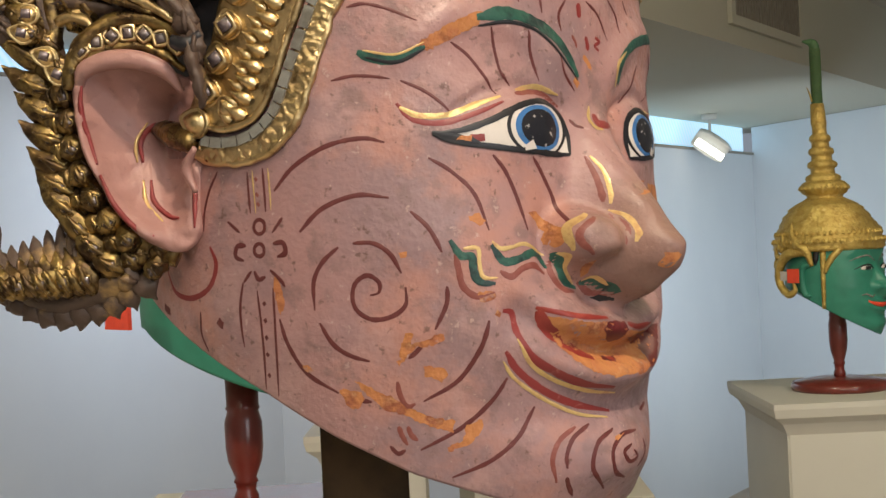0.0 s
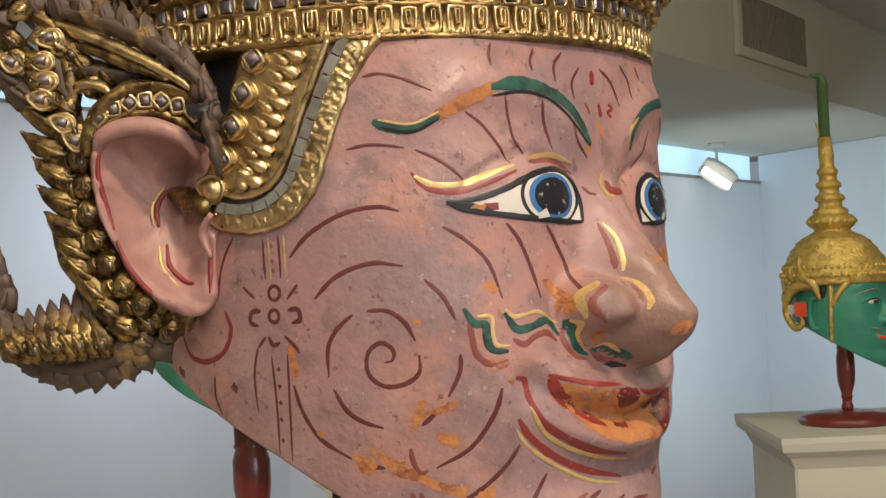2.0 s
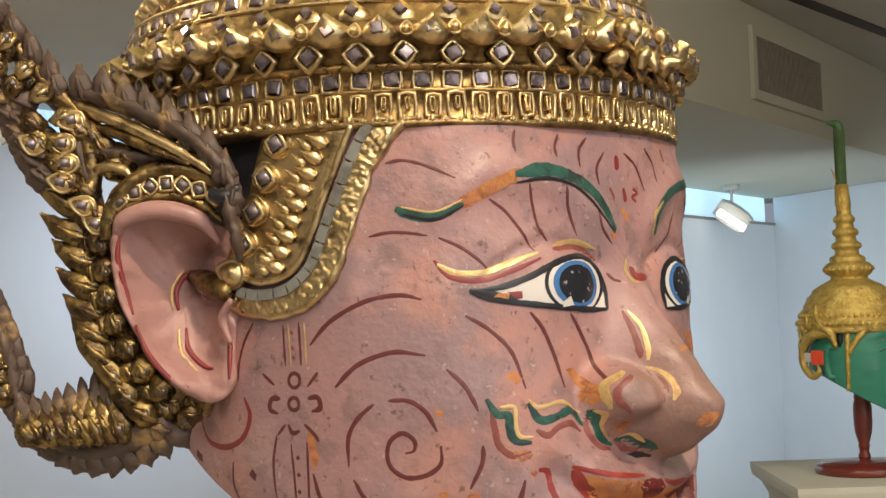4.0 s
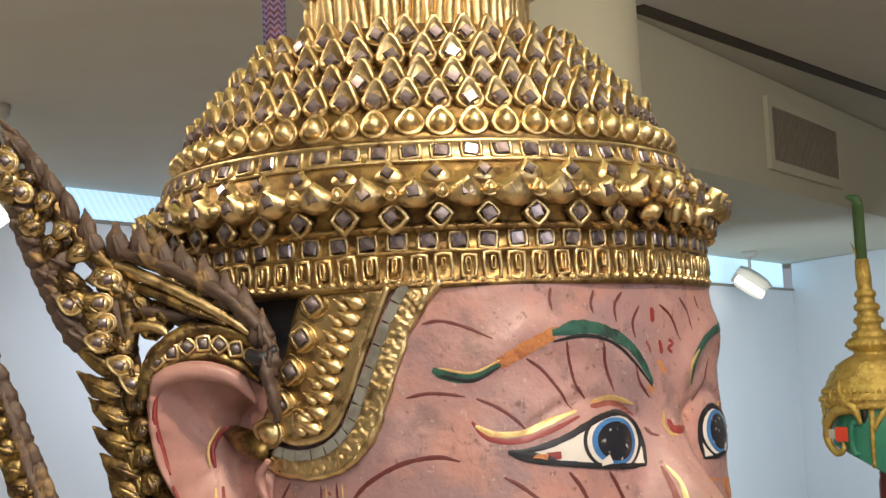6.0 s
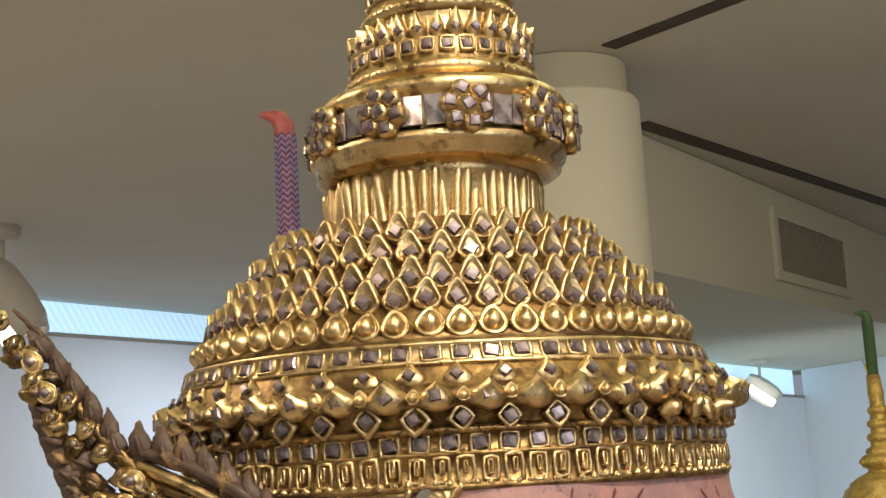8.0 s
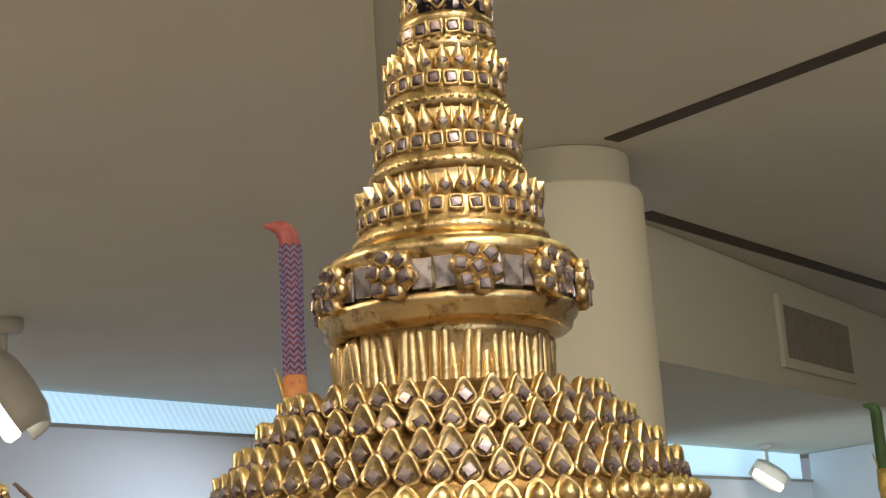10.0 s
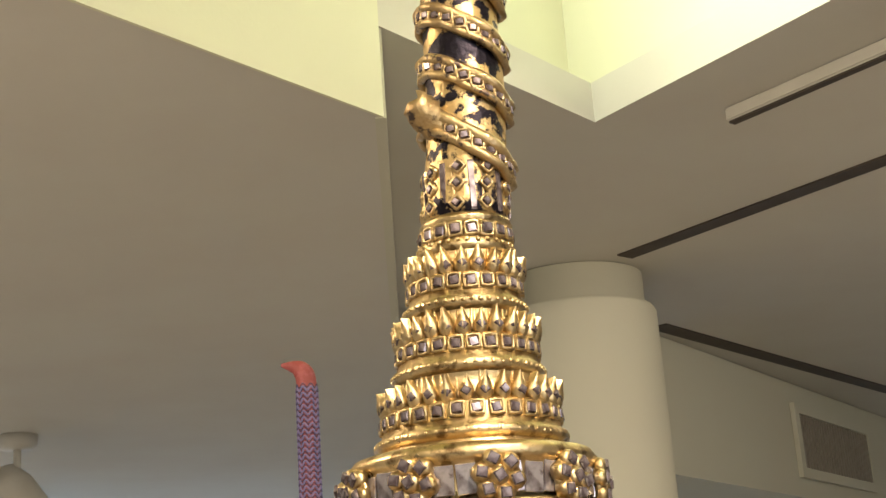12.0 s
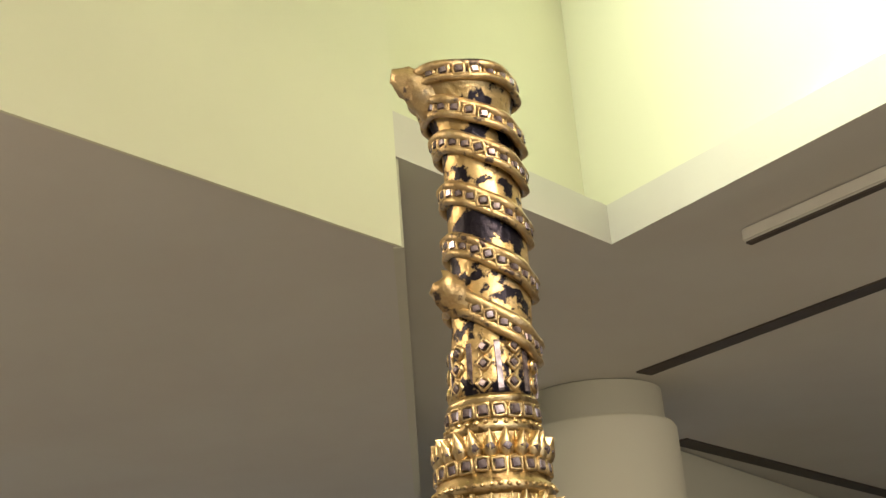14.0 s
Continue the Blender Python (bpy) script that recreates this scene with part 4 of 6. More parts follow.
for i in range(10):
    a = radians(-80 + 3 + 36 * i)
    bm = lathe([(0.0095, 0.0), (0.0098, 0.0016), (0.008, 0.003), (0.004, 0.0034)], 14)
    for k in range(6):
        b = math.pi / 3 * k + 0.3
        bud = lathe([(0.0042, 0), (0.0042, 0.0032), (0.0033, 0.0046), (0.0022, 0.005)], 9)
        join(bm, bud, Matrix.Translation((0.0074 * math.cos(b), 0.0074 * math.sin(b), 0)))
        bud.free()
    bud = lathe([(0.0042, 0), (0.0042, 0.0045), (0.003, 0.0062)], 9)
    join(bm, bud)
    bud.free()
    flower = part("flower", bm, GOLD, ring, "six-petalled gilded flower set with stones")
    spot = seat(a, 0.0548, 1.8522, 0) @ pose(0, 0, 0, 0, 90, 0)
    flower.matrix_local = spot
    for k in range(7):
        b = math.pi / 3 * k + 0.3
        q = 0.0074 if k < 6 else 0.0
        g = part("stone", tablet(0.0046, 0.0046, 0.0014), GEM, ring, smooth=False)
        g.matrix_local = spot @ pose(q * math.cos(b), q * math.sin(b), 0.0051 if k < 6 else 0.0063) @ pose(0, 0, 0, 0, -90, 0) @ pose(0, 0, 0, 20 * k, 0, 0)


def spire_tier(r, z, n, h):
    """A bead, a belt of stones and a crown of leaf points over a fluted waist."""
    t = turned("spire_tier", [(r * 0.86, z - 0.004), (r * 0.98, z - 0.0035), (r * 1.05, z - 0.001), (r * 1.04, z + 0.002), (r * 0.97, z + 0.0035), (r * 0.955, z + 0.0125), (r * 0.93, z + 0.014),
                              (r * 0.80, z + 0.015), (r * 0.77, z + h - 0.003), (r * 0.8, z + h)], "gilded spire tier with stones and leaf points", wob=0.012)
    row_of("bead", n * 2, r * 1.0, z - 0.0012, 0, drop_shape(0.0017, 0.0034, 0.0024), GOLD, t, jitter=0.12)
    row_of("stone", n, r * 0.965, z + 0.0095, 3, tablet(0.0043, 0.0043, 0.0015), GEM, t)
    row_of("collet", n, r * 0.945, z + 0.0095, 3, collet(0.0044, 0.0044, 0.0020, 0.0011), GOLD, t)
    row_of("leaf", n, r * 0.90, z + 0.0125, -4, petal(0.0036, 0.0125, 0.0034, 0.9), GOLD, t, phase=0.5, jitter=0.08)
    row_of("stone", n, r * 0.90 + 0.0026, z + 0.0172, -4, tablet(0.0034, 0.0036, 0.0014), GEM, t, phase=0.5, spin=45)
    row_of("flute", n * 2, r * 0.78, z + 0.0135, 0, petal(0.0014, h - 0.0145, 0.0018, 0.0), GOLD, t)
    return t


collar = turned("collar", [(0.043, 1.8665), (0.0415, 1.869), (0.041, 1.8725)], "thin gilded collar")
spire_tier(0.0415, 1.8735, 30, 0.029)
spire_tier(0.0330, 1.9035, 26, 0.0285)
spire_tier(0.0268, 1.9330, 22, 0.027)
upper = turned("spire_collar", [(0.0200, 1.957), (0.0222, 1.9595), (0.0222, 1.9625), (0.0205, 1.964), (0.0205, 1.972), (0.0218, 1.9735), (0.0205, 1.976)], "gilded collar with square stones")
row_of("stone", 18, 0.0212, 1.9680, 0, tablet(0.0046, 0.0044, 0.0014), GEM, upper)
row_of("collet", 18, 0.0204, 1.9680, 0, collet(0.0046, 0.0044, 0.0018), GOLD, upper)
row_of("bead", 30, 0.0212, 1.9610, 0, drop_shape(0.0017, 0.0032, 0.002), GOLD, upper)
shaft = turned("spire_shaft", [(0.0205, 1.974), (0.0198, 1.985), (0.0192, 2.01), (0.019, 2.04), (0.0182, 2.08), (0.0182, 2.105), (0.0195, 2.12), (0.0235, 2.130), (0.0265, 2.138), (0.0258, 2.1435), (0.012, 2.1455)],
               "flaking gilded spire shaft over black lacquer", mat=FLAKED, n=48, wob=0.05)
row_of("rod", 18, 0.0190, 1.9755, 2, petal(0.0010, 0.026, 0.0012, 0.0), GOLD, shaft)
row_of("strip", 9, 0.0196, 1.9890, 0, tablet(0.0028, 0.024, 0.0011, 0.1), GEM, shaft)
for zz in (1.981, 1.990, 1.998):
    row_of("stone", 9, 0.0204, zz, 0, tablet(0.0032, 0.0032, 0.0015), GEM, shaft, phase=0.5, spin=45)
    row_of("collet", 9, 0.0192, zz, 0, collet(0.0034, 0.0034, 0.0022), GOLD, shaft, phase=0.5, spin=45)


def coil(z, drop, r, thick, high):
    """A slanting gilded band of stones round the shaft, higher on its far-left side."""
    bm = bmesh.new()
    for dz, q in ((0.0, 1.0), (-high, 0.8)):
        pts = []
        for k in range(25):
            a = math.pi + 2 * math.pi * k / 24
            zz = z + dz + drop * math.cos(a - math.pi) - BASE
            rr = r + 0.001 * math.sin(5 * a)
            pts.append((float(axis_x(zz)) + rr * math.cos(a), float(axis_y(zz)) + rr * math.sin(a), zz))
        rope(pts, [thick * q * 1.25] * 3, 60, 6, bm)
    c = part("coil", bm, COILGOLD, mask, "slanting gilded band set with dark stones")
    me = mesh_of(tablet(0.0038, 0.0034, 0.0016), "stone", GEM, False)
    mc = mesh_of(collet(0.0042, 0.004, 0.0022, 0.0012), "collet", GOLD)
    for k in range(22):
        a = math.pi + 2 * math.pi * (k + 0.5) / 22
        zz = z - high * 0.5 + drop * math.cos(a - math.pi)
        for m2, name, e in ((me, "stone", 0.0004), (mc, "collet", -0.0006)):
            g = new(name, m2)
            g.parent = c
            g.matrix_local = seat(a, r + e, zz, 0, rnd.uniform(-10, 10))
    return c


coil(2.0165, 0.0135, 0.0215, 0.0024, 0.0084)
coil(2.0465, 0.0120, 0.0208, 0.0021, 0.0080)
coil(2.0740, 0.0115, 0.0204, 0.0021, 0.0080)
coil(2.1020, 0.0105, 0.0208, 0.0021, 0.0080)
coil(2.1215, 0.0095, 0.0228, 0.0021, 0.0078)
coil(2.1420, 0.0020, 0.0265, 0.0022, 0.0066)
bm = bmesh.new()
rope([(-0.004, -0.030, 2.128 - BASE), (-0.012, -0.034, 2.137 - BASE), (-0.0215, -0.034, 2.1445 - BASE), (-0.0235, -0.033, 2.147 - BASE)], [0.010, 0.010, 0.0065, 0.003], 10, 10, bm)
for v in bm.verts:
    v.co += Vector([noise.noise(v.co * 260 + Vector((i * 7, 0, 0))) for i in range(3)]) * 0.003
part("spire_lip", bm, COILGOLD, mask, "broken flared lip of the spire")
bm = bmesh.new()
rope([(0.001, -0.034, 2.021 - BASE), (-0.006, -0.040, 2.027 - BASE), (-0.0105, -0.041, 2.032 - BASE)], [0.008, 0.0085, 0.006], 10, 10, bm)
for v in bm.verts:
    v.co += Vector([noise.noise(v.co * 260 + Vector((i * 7, 0, 0))) for i in range(3)]) * 0.003
part("coil_end", bm, COILGOLD, mask, "broken flaring end of a gilded band")
# broken ornament over the brow: bent leaves, a twisted wire and loose settings
bm = bmesh.new()
for k in range(9):
    a = radians(-47 + 3.6 * (k % 5) + rnd.uniform(-1, 1))
    q, zz = 0.1245 + 0.002 * (k % 3), 1.7245 + 0.0075 * (k // 5) + rnd.uniform(-0.002, 0.002) - BASE
    c = Vector((q * math.cos(a), q * math.sin(a), zz))
    rope([c, c + Vector((rnd.uniform(-0.004, 0.004), -0.003, rnd.uniform(0.0, 0.004))), c + Vector((rnd.uniform(-0.007, 0.007), -0.004, rnd.uniform(-0.004, 0.006)))], [0.0028, 0.0034, 0.001], 10, 8, bm)
for v in bm.verts:
    v.co += Vector([noise.noise(v.co * 300 + Vector((i * 7, 0, 0))) for i in range(3)]) * 0.0012
part("broken_ornament", bm, GOLD, mask, "bent and broken gilded leaves on the brim")
for a, zz in ((-44, 1.7335), (-38, 1.7330), (-33, 1.7320)):
    for nm, shp, mt, e in (("collet", collet(0.0052, 0.0058, 0.0032, 0.0018), GOLD, 0.1262), ("stone", tablet(0.0050, 0.0056, 0.0016), GEM, 0.1280)):
        g = part(nm, shp, mt, brim)
        g.matrix_local = seat(radians(a), e, zz, 0, a * 3)
# ---- painted lines of the face: material, half width in metres, tapering, then angle and height of points along each stroke ----
STROKES = []
STROKES += [(MAROON, s) for s in [(0.001, 1, [(-48.5, 0.0862), (-45.2, 0.0869), (-40.9, 0.0843), (-36.6, 0.0798)]),
    (0.001, 1, [(-51.8, 0.0603), (-48.1, 0.0615), (-44.7, 0.061), (-41.6, 0.0598)]),
    (0.001, 1, [(-39.8, 0.059), (-36.3, 0.0556), (-33.5, 0.0514), (-31.5, 0.0472)]),
    (0.001, 1, [(-30.8, 0.0723), (-27.9, 0.068), (-25.4, 0.0618), (-22.6, 0.0536)]),
    (0.001, 1, [(-23.2, 0.0777), (-22.3, 0.0688), (-21.4, 0.0617), (-19.4, 0.0569)]),
    (0.001, 1, [(-15.8, 0.0771), (-15.3, 0.0696), (-13.2, 0.0588)]),
    (0.001, 1, [(-8.4, 0.0691), (-7.4, 0.0621), (-4.3, 0.0558)]),
    (0.001, 1, [(-25.2, 0.0974), (-25.7, 0.0933), (-25.6, 0.0891)]),
    (0.001, 1, [(-16.1, 0.0962), (-17, 0.0914), (-16.7, 0.0876)])]]
STROKES += [(MAROON, s) for s in [(0.001, 1, [(-9.4, 0.0955), (-11.4, 0.0906), (-11.3, 0.0843)]),
    (0.001, 1, [(-5, 0.0904), (-7.1, 0.0844), (-6.7, 0.0781)]),
    (0.001, 1, [(1, 0.0908), (4.9, 0.0861), (7.8, 0.0769)]),
    (0.001, 1, [(8.8, 0.0938), (12.2, 0.0879), (12.8, 0.0807)]),
    (0.001, 1, [(-6, 0.045), (-5.2, 0.0426), (-3.9, 0.0416)]),
    (0.001, 1, [(16.6, 0.0947), (18, 0.0896)]),
    (0.001, 1, [(22.4, 0.0697), (17.2, 0.06), (11.7, 0.0529)]),
    (0.001, 1, [(31, 0.0768), (37, 0.0678), (25, 0.0555)]),
    (0.0012, 1, [(-35.8, 0.0313), (-31.8, 0.0258), (-28.1, 0.0175), (-26, 0.0046)]),
    (0.0012, 1, [(-24.6, 0.0316), (-22.2, 0.0252), (-20.2, 0.016), (-18.5, 0.004)])]]
STROKES += [(MAROON, s) for s in [(0.0012, 1, [(-16.9, 0.0307), (-14.7, 0.024), (-12.6, 0.0146), (-12.8, 0.0046)]),
    (0.0014, 1, [(-63.7, 0.0226), (-59.4, 0.0308), (-52.8, 0.0374), (-46.8, 0.0392), (-43, 0.0374)]),
    (0.0014, 1, [(-59, 0.0073), (-54.5, 0.0151), (-48.3, 0.0192), (-42.7, 0.0178)]),
    (0.0014, 1, [(-39.3, 0.0127), (-36.7, 0.0072), (-35.3, 0.0021), (-34.4, -0.0024)]),
    (0.0014, 1, [(-49.3, 0.0023), (-45.8, 0.002), (-43, -0.0021), (-41.2, -0.0091)]),
    (0.0014, 1, [(-51.9, 0.0012), (-55, -0.004), (-56.9, -0.0109), (-57.1, -0.0211)]),
    (0.0014, 1, [(-56.3, -0.0256), (-54, -0.0335), (-51, -0.0378), (-47.4, -0.0402)]),
    (0.0014, 1, [(-40.6, -0.014), (-40.7, -0.0204), (-43, -0.0242), (-46.5, -0.0251), (-49.2, -0.0216), (-49.9, -0.0165), (-49.1, -0.0116), (-47, -0.0093), (-45.1, -0.0119), (-45.2, -0.0155), (-46.7, -0.0164)])]]
STROKES += [(MAROON, s) for s in [(0.0014, 1, [(-33.6, -0.0145), (-33.8, -0.0211), (-35.8, -0.0298)]),
    (0.0014, 1, [(-38, -0.0352), (-39.3, -0.0378), (-40.5, -0.0397)]),
    (0.0014, 1, [(-26.8, -0.0274), (-28.3, -0.0379), (-31.9, -0.0488), (-38, -0.0556)]),
    (0.0014, 1, [(-23.2, -0.0488), (-25.8, -0.0569), (-30.8, -0.0656), (-38.7, -0.0735)]),
    (0.0014, 1, [(-17.8, -0.0603), (-20.7, -0.0701), (-25.8, -0.0787), (-32.9, -0.0844)]),
    (0.0014, 1, [(-64.6, -0.0238), (-63.1, -0.0342), (-59.8, -0.0441), (-53.8, -0.0514)]),
    (0.0014, 1, [(-51.1, -0.053), (-49.5, -0.0543), (-47.5, -0.0551)]),
    (0.0014, 1, [(-44.5, -0.0716), (-43, -0.0745), (-41.5, -0.0733)]),
    (0.0013, 1, [(-7.2, -0.0688), (-11.1, -0.073), (-12.7, -0.0788), (-12.6, -0.084)])]]
STROKES += [(MAROON, s) for s in [(0.0013, 1, [(-2.5, -0.0716), (-6.9, -0.076), (-8, -0.0851), (-4, -0.0941)]),
    (0.0013, 1, [(3.8, -0.0738), (-1.2, -0.0744), (-4.2, -0.0797), (-3.2, -0.0875), (0.3, -0.091)]),
    (0.0013, 1, [(5.3, -0.0774), (5.8, -0.083), (3.1, -0.0876)]),
    (0.0013, 1, [(0.7, -0.0781), (-1.6, -0.0805), (-0.1, -0.0846), (2.2, -0.0835), (1, -0.0803)]),
    (0.0013, 1, [(-12.6, -0.0873), (-11.8, -0.0907), (-10.3, -0.0952)]),
    (0.0013, 1, [(15.1, -0.0665), (10.1, -0.0681)]),
    (0.001, 1, [(-76.5, 0.0313), (-79.2, 0.0241), (-81, 0.0163), (-81.6, 0.0096)]),
    (0.001, 1, [(-85.3, -0.0206), (-85.8, -0.0288), (-84.5, -0.0358)]),
    (0.001, 1, [(-72.4, -0.01), (-73.8, -0.0204), (-73.8, -0.0341)])]]
STROKES += [(MAROON, s) for s in [(0.001, 1, [(-74.9, 0.0126), (-72.1, 0.0083)]),
    (0.001, 1, [(-62.3, 0.0129), (-64.7, 0.0076)]),
    (0.001, 1, [(-72.2, -0.01), (-70.1, -0.0059)]),
    (0.0009, 1, [(-69.4, 0.0301), (-69.4, 0.0219), (-69.3, 0.0151)]),
    (0.0009, 1, [(-65.9, 0.0311), (-65.8, 0.0225), (-65.8, 0.0153)]),
    (0.0009, 1, [(-69.2, -0.0132), (-69, -0.031), (-70, -0.0501)]),
    (0.0009, 1, [(-65.5, -0.0124), (-65.9, -0.031), (-67.1, -0.0526)]),
    (0.0013, 0, [(-68, -0.0175), (-67.6, -0.0187)]),
    (0.0013, 0, [(-68.1, -0.0237), (-67.7, -0.025)]),
    (0.0013, 0, [(-68.2, -0.0299), (-67.8, -0.0312)]),
    (0.0013, 0, [(-68.6, -0.0363), (-68.1, -0.0375)]),
    (0.0013, 0, [(-68.9, -0.0441), (-68.5, -0.0454)])]]
STROKES += [(MAROON, s) for s in [(0.0012, 0, [(-66.7, 0.0015), (-67, 0), (-67.7, -0.0007), (-68.5, -0.0004), (-69, 0.0009), (-68.9, 0.0025), (-68.3, 0.0036), (-67.5, 0.0038), (-66.9, 0.0029), (-66.7, 0.0014)]),
    (0.0012, 0, [(-66.2, 0.0098), (-66.6, 0.0082), (-67.4, 0.0074), (-68.2, 0.0078), (-68.7, 0.0092), (-68.6, 0.011), (-68, 0.0123), (-67.1, 0.0125), (-66.4, 0.0115), (-66.2, 0.0098)]),
    (0.0016, 1, [(-70.9, 0.0035), (-73, 0.0032), (-73.5, -0.0005), (-71.6, -0.0021)]),
    (0.0016, 1, [(-64.7, 0.0036), (-62.6, 0.0038), (-62.2, 0.0001), (-64, -0.0012)]),
    (0.0014, 1, [(-69.5, -0.006), (-68.6, -0.0091), (-66.9, -0.0082)]),
    (0.0012, 1, [(-65.8, -0.0058), (-63.8, -0.0094), (-62.8, -0.0122)])]]
STROKES += [(MAROON, s) for s in [(0.0024, 0, [(-99.5, -0.0185), (-98.3, -0.02), (-97, -0.0207)]),
    (0.0024, 0, [(-80.1, -0.0239), (-79.4, -0.0254), (-78.7, -0.026)])]]
STROKES += [(BROWNRED, s) for s in [(0.0014, 1, [(-10.1, -0.0691), (-13.7, -0.0734), (-15.2, -0.0804), (-14.2, -0.0891)]),
    (0.001, 0, [(-67.7, 0.0279), (-67.3, 0.0266)]),
    (0.001, 0, [(-67.7, 0.0223), (-67.2, 0.021)]),
    (0.001, 0, [(-67.6, 0.0188), (-67.1, 0.0175)]),
    (0.0016, 1, [(-42.6, -0.0479), (-42.2, -0.053), (-40.9, -0.0572), (-39.5, -0.0563)]),
    (0.0016, 1, [(-42.7, -0.0644), (-42.1, -0.068), (-41.1, -0.0714)]),
    (0.0016, 1, [(-41, -0.0645), (-40.4, -0.0677), (-39.2, -0.0699)]),
    (0.0016, 1, [(-18.9, 0.054), (-13.2, 0.0546), (-8, 0.0498)]),
    (0.0012, 1, [(-3.9, 0.0771), (-3, 0.0745), (-2.7, 0.0724)]),
    (0.0012, 1, [(-5.4, 0.0308), (-5.2, 0.0236), (-5.3, 0.0172), (-5.4, 0.0132)]),
    (0.0013, 1, [(-9.4, 0.0078), (-12.1, 0.0034), (-12.3, -0.0012), (-10.4, -0.006)])]]
STROKES += [(BROWNRED, s) for s in [(0.0010, 1, [(-5.6, 0.0092), (-4.5, 0.0052), (-4.8, 0.0012), (-5.3, -0.0028)]),
    (0.0019, 1, [(-32.2, -0.0032), (-31.6, -0.0093), (-30.9, -0.015), (-28.6, -0.0187), (-25.6, -0.0176)]),
    (0.0019, 1, [(-24.5, -0.0101), (-22.5, -0.0123), (-20.2, -0.0096), (-17.7, -0.0088), (-15.6, -0.0121)]),
    (0.0018, 1, [(-14.5, -0.0071), (-14.3, -0.0123), (-12.3, -0.0177), (-9.8, -0.0194)]),
    (0.0018, 1, [(-8.7, -0.016), (-6.2, -0.0201), (-4.3, -0.0204), (-2.7, -0.0221)])]]
STROKES += [(RED, s) for s in [(0.0017, 1, [(-80.1, 0.0038), (-78.9, -0.0033), (-81.7, -0.0117), (-87.7, -0.0154), (-93.5, -0.0131), (-95.9, -0.0047)]),
    (0.0016, 1, [(-40.7, 0.051), (-38, 0.045), (-33.2, 0.0434), (-27.3, 0.0465), (-21.7, 0.0509)]),
    (0.0017, 1, [(11.8, 0.0333), (12.2, 0.0421), (16.6, 0.0486), (32.3, 0.0503)]),
    (0.0022, 1, [(-1.4, 0.0896), (-1.4, 0.0862), (-1.4, 0.084)]),
    (0.0019, 1, [(0.2, 0.0772), (0.6, 0.074), (0.6, 0.0718)]),
    (0.0011, 0, [(3.3, 0.0773), (4.8, 0.0758), (3, 0.074), (4.2, 0.0723)]),
    (0.0026, 1, [(0.4, 0.0471), (-0.2, 0.0445), (1.2, 0.0432), (6.8, 0.0434)]),
    (0.0021, 1, [(-24.1, -0.0243), (-22.2, -0.0256), (-21.7, -0.0328), (-19.6, -0.0412), (-15, -0.0481), (-9.6, -0.0533), (-3.1, -0.056)])]]
STROKES += [(RED, s) for s in [(0.0021, 1, [(-23.8, -0.039), (-21.5, -0.0461), (-16.6, -0.0543), (-10, -0.0608), (-1.4, -0.0654)])]]
STROKES += [(GOLDPAINT, s) for s in [(0.0006, 1, [(-68.2, 0.0306), (-68.1, 0.0217), (-68, 0.015)]),
    (0.0006, 1, [(-64.7, 0.0309), (-64.6, 0.0223), (-64.6, 0.0158)]),
    (0.0007, 1, [(-46, 0.0703), (-40.4, 0.0681), (-35.6, 0.0721)]),
    (0.0012, 1, [(8.9, 0.0588), (9.2, 0.0675), (12.8, 0.0731)]),
    (0.0016, 1, [(-40.2, 0.0495), (-37, 0.0463), (-32.1, 0.0463), (-26.9, 0.0499), (-22, 0.0529)]),
    (0.0014, 1, [(-18.5, 0.0554), (-14, 0.0568), (-8.6, 0.0539)]),
    (0.0008, 1, [(11.9, 0.0421), (15.9, 0.0491), (31.9, 0.0515)]),
    (0.0013, 1, [(-0.3, 0.0504), (-2.1, 0.0461), (-1.3, 0.0422), (0.9, 0.0412)]),
    (0.0009, 1, [(-4.8, 0.0308), (-4.1, 0.0252), (-4.4, 0.018), (-4.8, 0.0124)]),
    (0.0012, 1, [(-9.8, 0.0092), (-12.9, 0.0054), (-13.4, 0.001), (-12.8, -0.0042)])]]
STROKES += [(GOLDPAINT, s) for s in [(0.0010, 1, [(-5.2, 0.0102), (-4.0, 0.0076), (-3.8, 0.0028), (-4.3, -0.002)]),
    (0.0012, 1, [(-30.8, -0.0014), (-28.3, -0.0016), (-28.1, -0.0067), (-27.5, -0.0118), (-25, -0.0125)]),
    (0.0012, 1, [(-25.7, 0.0007), (-24.2, -0.002), (-22.1, -0.0018), (-19.3, -0.0009), (-15.1, -0.0054)]),
    (0.001, 1, [(-13.9, -0.0047), (-12.8, -0.0063), (-11.9, -0.0115), (-9.5, -0.0166)]),
    (0.0009, 1, [(-8, -0.0157), (-6.8, -0.0143), (-4.6, -0.0177)]),
    (0.0011, 1, [(-21.9, -0.0347), (-19.3, -0.0444), (-14.5, -0.0514), (-8.2, -0.0562), (-1.7, -0.0584)]),
    (0.0011, 1, [(-24.2, -0.0426), (-21.9, -0.0492), (-16.4, -0.0575), (-9.3, -0.0646), (-2.3, -0.0675)])]]
